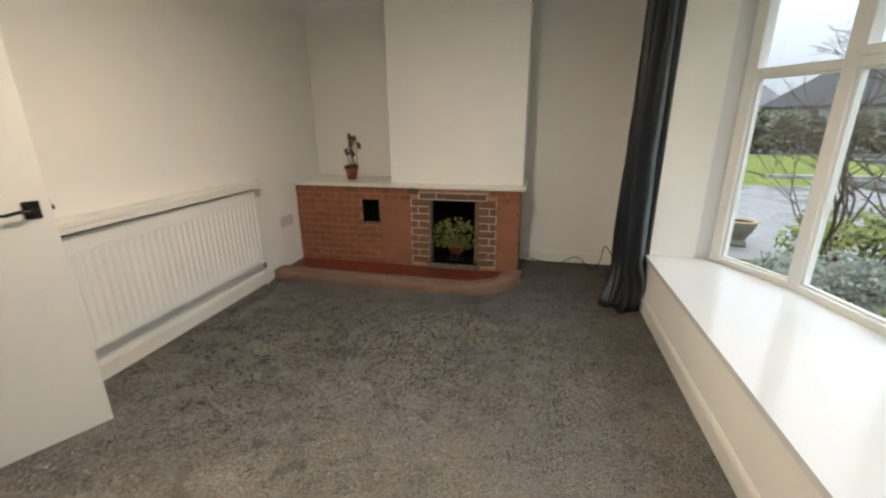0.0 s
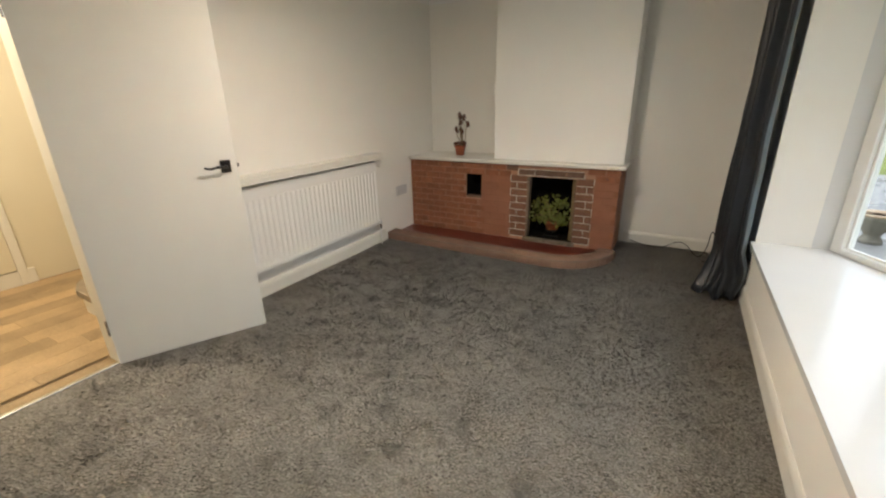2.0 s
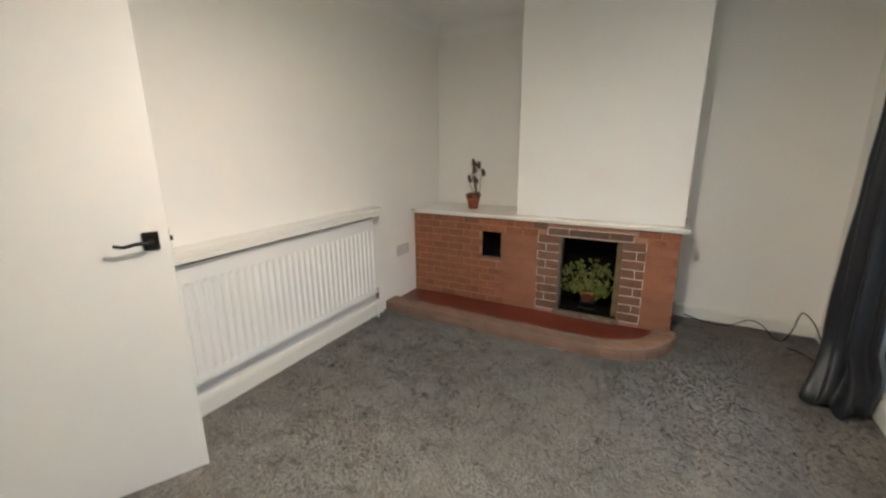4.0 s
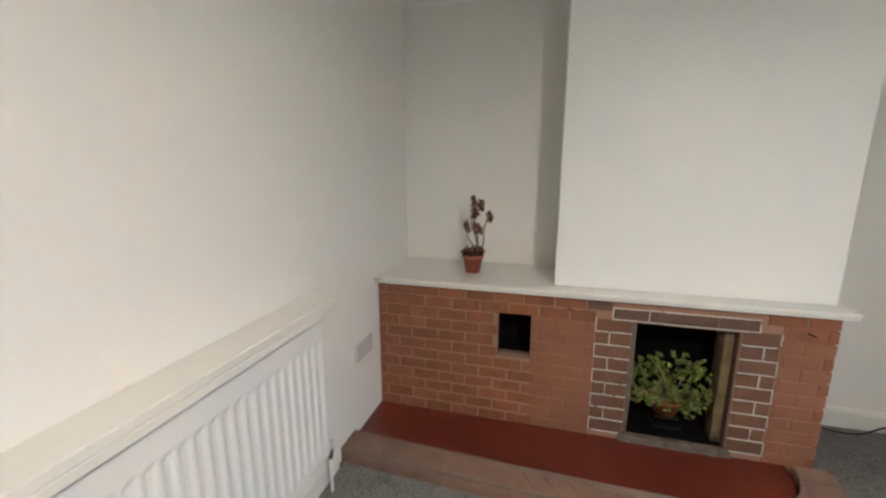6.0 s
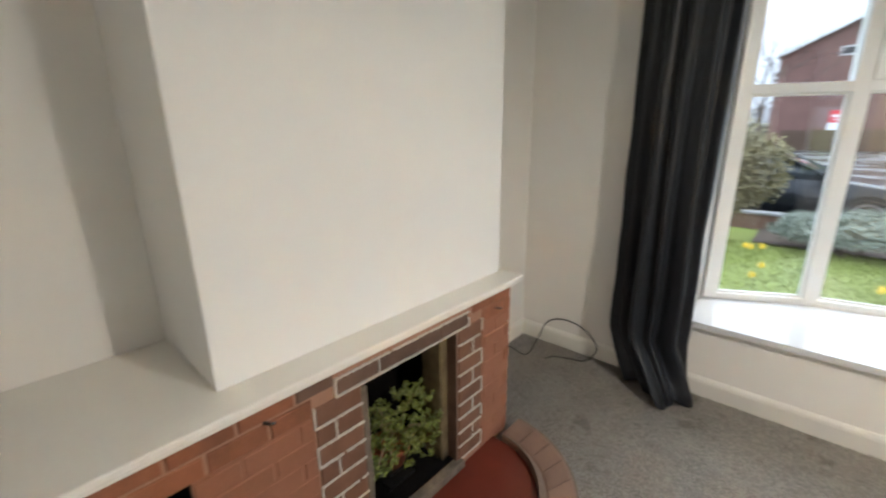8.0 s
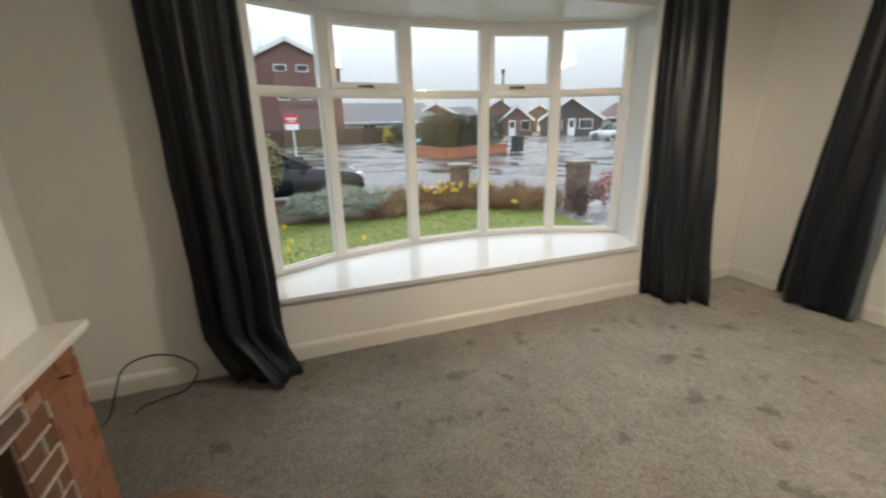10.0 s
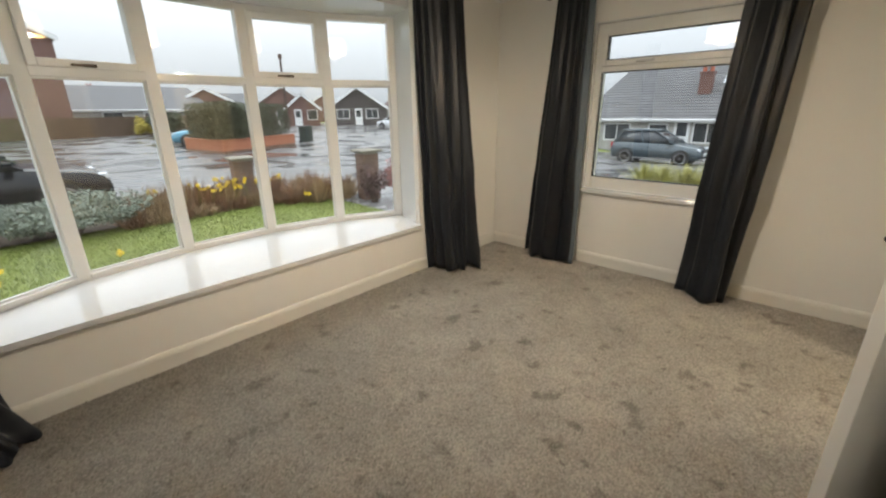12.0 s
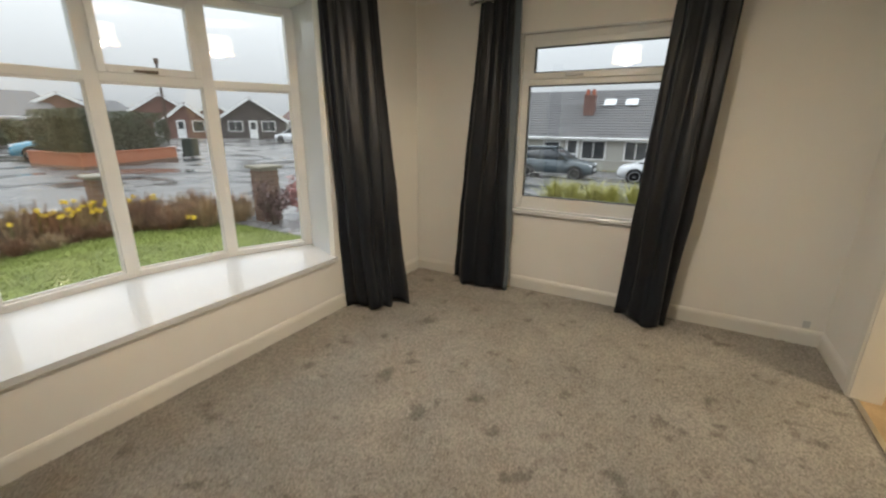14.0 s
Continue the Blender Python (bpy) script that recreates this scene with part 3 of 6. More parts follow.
def brick(x0, x1, z0, z1, mat, parent, y0=BRICK_Y, deep=0.012, name="brick"):
    w, h = round(x1 - x0, 3), round(z1 - z0, 3)
    key = (w, h, mat.name)
    if key not in shared:
        bm = box(bmesh.new(), -w / 2, w / 2, 0, deep, -h / 2, h / 2)
        bmesh.ops.bevel(bm, geom=[e for e in bm.edges if all(v.co.y < 0.001 for v in e.verts)], offset=0.003, segments=1, affect="EDGES")
        me = bpy.data.meshes.new("brick")
        bmesh.ops.recalc_face_normals(bm, faces=bm.faces)
        bm.to_mesh(me)
        bm.free()
        me.materials.append(mat)
        shared[key] = me
    ob = new(name, shared[key])
    ob.parent = parent
    ob.matrix_basis = finv @ pose((x0 + x1) / 2, y0 + random.uniform(-0.0015, 0.0015), (z0 + z1) / 2, 0, random.uniform(-0.4, 0.4), random.uniform(-0.3, 0.3))
    return ob


SUR = (-0.825, -0.02)


def blocked(x0, x1, z0, z1):
    """The spans of a course that are not cut by the niche, the fire opening or its dark surround."""
    spans = [(x0, x1)]
    for a, b, lo, hi in ((HOLE[0], HOLE[1], HOLE[2], HOLE[3]), (SUR[0], SUR[1], 0.0, 0.70), (-0.748, -0.109, 0.70, 0.762)):
        if z1 > lo + 0.02 and z0 < hi - 0.02:
            spans = [s for c, d in spans for s in ((c, min(d, a)), (max(c, b), d)) if s[1] - s[0] > 0.012]
    return spans


# ---- brick faces (parts of the fireplace) ----
bricks = fire
for row in range(COURSES):
    z0 = BZ0 + row * PITCH
    x = BL - (LEN / 2 if row % 2 else 0.0) - 0.03
    while x < BR:
        x1 = x + LEN
        for c, d in blocked(max(x, BL), min(x1, BR), z0, z0 + PITCH):
            if d - c > 0.03:
                brick(c + JOINT / 2, d - JOINT / 2 if d < BR else d, z0 + JOINT / 2, z0 + PITCH - JOINT / 2, SOOTBRICK if row >= COURSES - 2 and -0.86 < (c + d) / 2 < -0.02 else PAINTED if row < COURSES - 2 and (HOLE[1] - 0.02 < (c + d) / 2 < SUR[0] or 0 < (c + d) / 2 < 0.14) else BRICK, fire)
        x = x1
# smoothed-over joints on the painted half of the face
for r in ((HOLE[1] + 0.002, SUR[0] - 0.004, BRICK_Y + 0.0025, by + 0.002, BZ0, HOLE[3]), (-0.015, BR - 0.01, BRICK_Y + 0.0025, by + 0.002, BZ0, 0.74)):
    fpart("painted_joint", [r], MORTAR_RED)
# side return bricks
for row in range(COURSES):
    z0 = BZ0 + row * PITCH
    fpart("brick", [(BR - 0.006, BR, by + 0.002, by + (0.075 if row % 2 else 0.15), z0 + JOINT / 2, z0 + PITCH - JOINT / 2), (BR - 0.006, BR, by + (0.085 if row % 2 else 0.16), by + 0.3, z0 + JOINT / 2, z0 + PITCH - JOINT / 2)], BRICK, 0.0015)
# dark surround and its white pointing
lines = []
SPITCH = 0.0705
for row in range(9):
    z0 = 0.066 + row * SPITCH
    z1 = z0 + SPITCH
    for side in (-1, 1):
        edge = OPEN[0] if side < 0 else OPEN[1]
        out = SUR[0] if side < 0 else SUR[1]
        def span(a, b):
            return (min(a, b), max(a, b))
        if row % 2 == 0:
            a, b = span(edge, out)
            brick(a + 0.003, b - 0.003, z0 + 0.003, z1 - 0.003, SMOKEBRICK, fire)
            lines.append((out - 0.0024, out + 0.0024, z0, z1))
        else:
            mid = edge + (out - edge) * 0.6
            a, b = span(edge, mid)
            brick(a + 0.003, b - 0.003, z0 + 0.003, z1 - 0.003, SMOKEBRICK, fire)
            a, b = span(mid, out)
            brick(a + 0.003, b - 0.003, z0 + 0.003, z1 - 0.003, SMOKEBRICK, fire)
            lines.append((mid - 0.0024, mid + 0.0024, z0, z1))
        a, b = span(edge, out)
        lines.append((a, b, z0 - 0.0024, z0 + 0.0024))
lines += [(-0.748, -0.109, 0.698, 0.7025), (-0.748, -0.109, 0.758, 0.7622), (-0.751, -0.745, 0.70, 0.76), (-0.112, -0.106, 0.70, 0.76), (-0.582, -0.579, 0.70, 0.76)]
for a, b in ((-0.745, -0.582), (-0.58, -0.28), (-0.278, -0.112)):
    brick(a + 0.002, b - 0.002, 0.704, 0.757, SOOTBRICK, fire)
bm = bmesh.new()
for a, b, lo, hi in lines:
    n = max(2, int(max(b - a, hi - lo) / 0.012))
    for k in range(n):
        f0, f1 = k / n, (k + 1) / n
        jx, jz = random.uniform(-0.0014, 0.0014), random.uniform(-0.0014, 0.0014)
        if random.random() < 0.05:
            continue
        if b - a > hi - lo:
            box(bm, a + (b - a) * f0, a + (b - a) * f1, BRICK_Y - 0.003, BRICK_Y + 0.006, lo + jz, hi + jz + random.uniform(-0.001, 0.001), m=finv)
        else:
            box(bm, a + jx, b + jx, BRICK_Y - 0.0032, BRICK_Y + 0.006, lo + (hi - lo) * f0, lo + (hi - lo) * f1, m=finv)
tagged(part("pointing", bm, POINTING, fire, "uneven white painted pointing"), kind="stuff")
# two stubs of gas pipe
for x, z in ((-0.955, 0.74), (0.09, 0.715)):
    part("nail", tube(bmesh.new(), [finv @ Vector((x - 0.012, BRICK_Y + 0.004, z)), finv @ Vector((x, BRICK_Y - 0.014, z - 0.002)), finv @ Vector((x + 0.012, BRICK_Y - 0.016, z - 0.006))], 0.004, 6), IRON, fire)

part("end_hook", tube(bmesh.new(), [finv @ Vector(p) for p in ((XW + 0.004, 4.128, 0.829), (XW + 0.03, 4.118, 0.825), (XW + 0.045, 4.124, 0.837))], 0.006, 6), POINTING, fire)

# ---- hearth ----
hearth = thing("hearth", "raised hearth of red painted tiles with rounded brick kerb", "hearth", at=(-0.9, 3.9, 0))
hinv = hearth.matrix_world.inverted()


def hearth_line(off):
    """The kerb's outer line moved inwards by off, from the west wall round to the chimney's side."""
    pts = [(XW + 0.001, 3.665 + off)]
    n = 12
    for k in range(1, n + 1):
        x = XW + (-0.28 - XW) * k / n
        pts.append((x, 3.665 - 0.05 * math.sin(min(1.0, k / n * 1.15) * math.pi / 2) + off))
    cx, cy, rx, ry = -0.28, 4.12, 0.52 - off, 0.505 - off
    for k in range(1, 13):
        a = -math.pi / 2 + math.pi / 2 * k / 12
        pts.append((cx + rx * math.cos(a), cy + ry * math.sin(a)))
    return pts


KW = 0.16
outer, innr = hearth_line(0.0), hearth_line(KW)
bm = slab(bmesh.new(), [(x - 0, y) for x, y in innr] + [(innr[-1][0], BRICK_Y), (XW + 0.001, BRICK_Y)], 0.0, 0.034)
bmesh.ops.transform(bm, matrix=hinv, verts=bm.verts)
part("tiled_bed", bm, REDTILE, hearth, "glossy dark red painted tile bed")


def resample(line, n):
    seg = [math.dist(a, b) for a, b in zip(line, line[1:])]
    total, out = sum(seg), []
    for k in range(n + 1):
        s = total * k / n
        i = 0
        while i < len(seg) - 1 and s > seg[i]:
            s -= seg[i]
            i += 1
        t = min(1, s / seg[i])
        out.append((line[i][0] + (line[i + 1][0] - line[i][0]) * t, line[i][1] + (line[i + 1][1] - line[i][1]) * t))
    return out


NK = 24
oo, ii = resample(outer, NK * 2), resample(innr, NK * 2)
random.seed(9)
for k in range(NK):
    bm = bmesh.new()
    rows = []
    for j in range(3):
        (x0, y0), (x1, y1) = oo[2 * k + j], ii[2 * k + j]
        if j != 1:
            g = 0.03 + random.uniform(-0.006, 0.006)
            (xa, ya), (xb, yb) = oo[2 * k + 1], ii[2 * k + 1]
            x0, y0, x1, y1 = x0 + (xa - x0) * abs(g) * 2, y0 + (ya - y0) * abs(g) * 2, x1 + (xb - x1) * abs(g) * 2, y1 + (yb - y1) * abs(g) * 2
        h = 0.078 + random.uniform(-0.0015, 0.0015)
        prof = [(0, 0), (0.0, h - 0.030), (0.003, h - 0.018), (0.009, h - 0.009), (0.018, h - 0.003), (0.030, h), (KW - 0.018, h - 0.001), (KW - 0.006, h - 0.006), (KW, h - 0.02), (KW, 0)]
        d = Vector((x1 - x0, y1 - y0)).normalized()
        rows.append([bm.verts.new(hinv @ Vector((x0 + d.x * u, y0 + d.y * u, z))) for u, z in prof])
    for a, b in zip(rows, rows[1:]):
        for i in range(len(prof)):
            j = (i + 1) % len(prof)
            bm.faces.new((a[i], a[j], b[j], b[i]))
    bm.faces.new(rows[0]), bm.faces.new(rows[-1][::-1])
    part("kerb_brick", bm, KERBBRICK, hearth)
bm = bmesh.new()
mo, mi = resample(hearth_line(0.004), 48), resample(hearth_line(KW - 0.004), 48)
slab_pts = mo + mi[::-1]
slab(bm, slab_pts, 0.0, 0.0735)
bmesh.ops.transform(bm, matrix=hinv, verts=bm.verts)
part("kerb_mortar", bm, KERBMORTAR, hearth)

# ---- radiator and its shelf ----
RY0, RY1, RZ0, RZ1, RX = 1.62, 3.44, 0.235, 0.853, -1.945
rad = thing("radiator", "long white ribbed panel radiator under a shelf", "radiator", at=(XW, 2.5, 0))
rinv = rad.matrix_world.inverted()
prof = []
y = RY0 + 0.03
while y < RY1 - 0.055:
    for f, d in ((0.0, 0.0), (0.16, 0.0015), (0.34, 0.0065), (0.66, 0.0065), (0.84, 0.0015)):
        prof.append((y + f * 0.048, RX - d))
    y += 0.048
prof.append((y, RX))
lo, hi = RZ0 + 0.035, RZ1 - 0.075
zs = [RZ0, lo, lo + 0.02, hi - 0.02, hi, RZ1]
bm = bmesh.new()
grid = []
for z in zs:
    flat = z in (RZ0, lo, hi, RZ1)
    grid.append([bm.verts.new(rinv @ Vector((RX if flat else x, yy, z))) for yy, x in prof])
for a, b in zip(grid, grid[1:]):
    for i in range(len(prof) - 1):
        bm.faces.new((a[i], a[i + 1], b[i + 1], b[i]))
part("front_panel", bm, RADPAINT, rad)
part("back_panel", boxes([(RX - 0.075, RX - 0.055, RY0, RY1, RZ0, RZ1)], 0.004, rinv), RADPAINT, rad)
part("top_cover", boxes([(RX - 0.078, RX + 0.003, RY0, RY1, RZ1, RZ1 + 0.014)], 0.003, rinv), RADPAINT, rad)
for a, b in ((RY0, RY0 + 0.03), (y, RY1)):
    part("end_panel", boxes([(RX - 0.054, RX + 0.001, a, b, RZ0, RZ1)], 0.004, rinv), RADPAINT, rad)
part("convector", boxes([(RX - 0.054, RX - 0.012, RY0 + 0.03, RY1 - 0.03, RZ0 + 0.03, RZ1 - 0.01)], 0, rinv), IRON, rad)
valve = part("valve", lathe(bmesh.new(), [(0.010, 0), (0.014, 0.01), (0.014, 0.05), (0.011, 0.055)], m=rinv @ pose(RX - 0.03, RY1 + 0.045, 0.17)), CHROME, rad, "chrome radiator valve", True)
part("valve_cap", lathe(bmesh.new(), [(0.013, 0), (0.017, 0.004), (0.017, 0.028), (0.012, 0.034)], m=rinv @ pose(RX - 0.03, RY1 + 0.045, 0.226)), PLASTIC, rad, "", True)
part("valve_tail", tube(bmesh.new(), [rinv @ Vector((RX - 0.03, RY1 + 0.045, 0.21)), rinv @ Vector((RX - 0.03, RY1 - 0.002, 0.235))], 0.009, 8), CHROME, rad)
part("pipe", tube(bmesh.new(), [rinv @ Vector((RX - 0.03, RY1 + 0.045, 0.0)), rinv @ Vector((RX - 0.03, RY1 + 0.045, 0.18))], 0.0075, 8), RADPAINT, rad)
shelf = thing("radiator_shelf", "white painted wooden shelf above the radiator", "shelf", at=(XW, 2.5, 0.86))
sinv = shelf.matrix_world.inverted()
part("board", boxes([(XW, XW + 0.135, 1.56, 3.50, 0.915, 0.945)], 0.004, sinv), SATIN, shelf)
part("batten", boxes([(XW, XW + 0.022, 1.60, 3.46, 0.86, 0.914)], 0.003, sinv), SATIN, shelf)
part("fascia", boxes([(XW + 0.118, XW + 0.135, 1.56, 3.50, 0.888, 0.9145)], 0.003, sinv), SATIN, shelf)

# ---- door ----
HINGE, EDGE = Vector((-2.012, 1.06, 0)), Vector((-1.65, 1.775, 0))
dvec = EDGE - HINGE
door = thing("door_1", "white flush door standing open with black lever handles", "door", kind="structure", at=tuple(HINGE), rz=math.degrees(math.atan2(dvec.y, dvec.x)))
DW = dvec.length
part("door_leaf", boxes([(0, DW, -0.0005, 0.040, 0.008, 1.99)], 0.002), DOORPAINT, door)
for side, y0 in ((-1, -0.0005), (1, 0.040)):
    pre = pose(DW - 0.062, y0, 1.07)
    plate = part("handle_rose", boxes([(-0.027, 0.027, 0.0 if side > 0 else -0.009, 0.009 if side > 0 else 0.0, -0.036, 0.036)], 0.003, pre), IRON, door, "black square lever rose")
    s = side
    bm = tube(bmesh.new(), arc_points([(0, s * 0.008, 0), (0, s * 0.035, 0), (-0.012, s * 0.05, 0), (-0.045, s * 0.054, 0.003), (-0.085, s * 0.053, -0.004), (-0.115, s * 0.05, 0.004)], 5), 0.0095, 10, 0.006)
    bmesh.ops.transform(bm, matrix=pre, verts=bm.verts)
    part("lever", bm, IRON, plate, "", True)
part("latch_plate", boxes([(DW - 0.001, DW + 0.0015, 0.008, 0.032, 1.03, 1.11)], 0.0005), CHROME, door)
part("latch_bolt", boxes([(DW, DW + 0.011, 0.013, 0.027, 1.06, 1.08)], 0.002), IRON, door)
for z in (0.2, 1.78):
    part("hinge", lathe(bmesh.new(), [(0.006, 0), (0.006, 0.09)], (-0.004, -0.006, z)), CHROME, door)
structure("door_frame", boxes([(XW - 0.13, XW + 0.004, DOOR_A - 0.03, DOOR_A, 0, DOOR_H + 0.03), (XW - 0.13, XW + 0.004, DOOR_B, DOOR_B + 0.03, 0, DOOR_H + 0.03), (XW - 0.13, XW + 0.004, DOOR_A, DOOR_B, DOOR_H, DOOR_H + 0.03)], 0.002), SATIN, "cream painted door lining", "door frame")
structure("door_architrave", boxes([(XW + 0.001, XW + 0.015, DOOR_A - 0.068, DOOR_A - 0.01, 0, DOOR_H + 0.068), (XW + 0.001, XW + 0.015, DOOR_B + 0.012, DOOR_B + 0.068, 0, DOOR_H + 0.068), (XW + 0.001, XW + 0.015, DOOR_A - 0.01, DOOR_B + 0.012, DOOR_H + 0.012, DOOR_H + 0.068)], 0.003), SATIN, "cream painted architrave round the doorway", "trim")
structure("threshold_strip", boxes([(XW - 0.035, XW - 0.005, DOOR_A, DOOR_B, 0.001, 0.008)], 0.003), CHROME, "narrow metal threshold strip", "trim")

# ---- hall beyond the door ----
structure("wall_hall_west", boxes([(-4.25, -4.10, -1.6, 3.2, 0, TOP)]), HALLWALL, "cream painted hall wall", "wall")
structure("wall_hall_south", boxes([(-4.10, XW - 0.12, -1.6, -1.45, 0, TOP)]), HALLWALL, "cream painted hall wall", "wall")
structure("wall_hall_north", boxes([(-4.10, XW - 0.12, 3.05, 3.2, 0, TOP)]), HALLWALL, "cream painted hall wall", "wall")
structure("wall_hall_east", boxes([(XW - 0.145, XW - 0.121, -1.45, DOOR_A - 0.03, 0, TOP), (XW - 0.145, XW - 0.121, DOOR_B + 0.03, 3.05, 0, TOP), (XW - 0.145, XW - 0.121, DOOR_A - 0.03, DOOR_B + 0.03, DOOR_H + 0.03, TOP)]), HALLWALL, "cream painted hall wall with doorway", "wall")
structure("baseboard_hall", boxes([(-4.10, -4.08, -1.45, 1.36, 0, 0.13)], 0.004), SATIN, "cream painted hall skirting board", "skirting board")
hallfloor = structure("floor_hall", boxes([(-4.25, XW - 0.031, -1.6, 3.2, -0.12, -0.006)]), MORTAR, "pale oak laminate hall floor", "floor")
random.seed(11)
plankmesh = {}
x = -4.08
while x < XW - 0.16:
    y = -1.45 + random.uniform(-0.7, 0)
    while y < 3.05:
        L = 0.9
        a, b = max(y, -1.45), min(y + L, 3.05)
        if b - a > 0.03:
            key = round(b - a, 3)
            if key not in plankmesh:
                bm = box(bmesh.new(), 0, 0.158, 0, key - 0.002, -0.006, 0.001)
                me = bpy.data.meshes.new("plank")
                bm.to_mesh(me)
                bm.free()
                me.materials.append(LAMINATE)
                plankmesh[key] = me
            ob = new("plank", plankmesh[key])
            ob.parent = hallfloor
            ob.location = (x, a, 0)
        y += L
    x += 0.16
structure("doorway_plank", boxes([(XW - 0.17, XW - 0.03, DOOR_A, DOOR_B, -0.005, 0.001)]), LAMINATE, "pale oak laminate in the doorway", "floor")
hd2 = thing("cupboard_door", "cream painted flush cupboard door on hall wall", "door", at=(-4.10, 0.75, 0.0))
part("leaf", boxes([(0.0, 0.03, -0.55, 0.50, 0.14, 2.0)], 0.003), HALLWALL, hd2)
part("frame", boxes([(0.0, 0.024, 0.503, 0.56, 0.0, 2.06), (0.0, 0.024, -0.61, -0.553, 0.0, 2.06), (0.0, 0.024, -0.553, 0.503, 2.003, 2.06)], 0.002), SATIN, hd2)
part("knob", lathe(bmesh.new(), [(0.006, 0.0), (0.013, 0.012), (0.010, 0.022)], m=pose(0.03, 0.36, 1.05, 0, 90, 0)), IRON, hd2)
hp = thing("wall_outlet", "small beige plastic wall plate low on hall wall", "wall plate", at=(-4.10, 1.12, 0.24))
part("plate", boxes([(0.0, 0.012, -0.06, 0.06, -0.05, 0.05)], 0.003), LAMINATE, hp)
st = thing("stair_step", "bottom stair step with beige carpet and rounded end", "stair", at=(-2.75, 1.75, 0))
prof = [(-0.5, 1.2), (-0.5, -0.33)] + [(-0.42, -0.42), (-0.25, -0.49), (0.05, -0.5), (0.3, -0.44), (0.42, -0.33), (0.42, 1.2)]
part("riser", slab(bmesh.new(), [(x * 0.97, y * 0.97 + 0.01) for x, y in prof], 0.001, 0.135), SATIN, st)
part("tread", slab(bmesh.new(), prof, 0.135, 0.18), STAIRCARPET, st, "beige carpeted tread")

# ---- sockets and cable ----
sock = thing("wall_plate", "plain pale grey double wall plate beside brick fireplace", "wall plate", at=(XW, 3.955, 0.485), rz=90)
part("face_plate", boxes([(-0.10, 0.10, -0.012, 0.0, -0.05, 0.05)], 0.004), PLASTIC, sock)
for x in (-0.06, 0.06):
    part("screw", lathe(bmesh.new(), [(0.004, 0), (0.004, 0.0015)], m=pose(x, -0.011, 0, 90)), CHROME, sock)
dark = thing("wall_plate", "small dark wall plate low in the corner", "wall plate", at=(-1.93, YS, 0.15))
part("plate", boxes([(-0.02, 0.02, 0, 0.006, -0.025, 0.025)], 0.004), PLASTIC, dark)
cable = tagged(part("cable", tube(bmesh.new(), arc_points([(0.30, 4.655, 0.03), (0.45, 4.62, 0.006), (0.60, 4.58, 0.02), (0.72, 4.57, 0.09), (0.80, 4.55, 0.08), (0.88, 4.50, 0.008), (0.93, 4.47, 0.02), (0.96, 4.43, 0.13), (0.965, 4.37, 0.26), (0.97, 4.26, 0.305), (1.0, 4.14, 0.265), (1.03, 4.06, 0.15), (1.04, 4.13, 0.03), (1.03, 4.25, 0.006), (0.99, 4.33, 0.006), (0.93, 4.36, 0.006)], 6), 0.0045, 6), CABLE, None, "", True), "loose black aerial cable looping above the carpet", "cable")


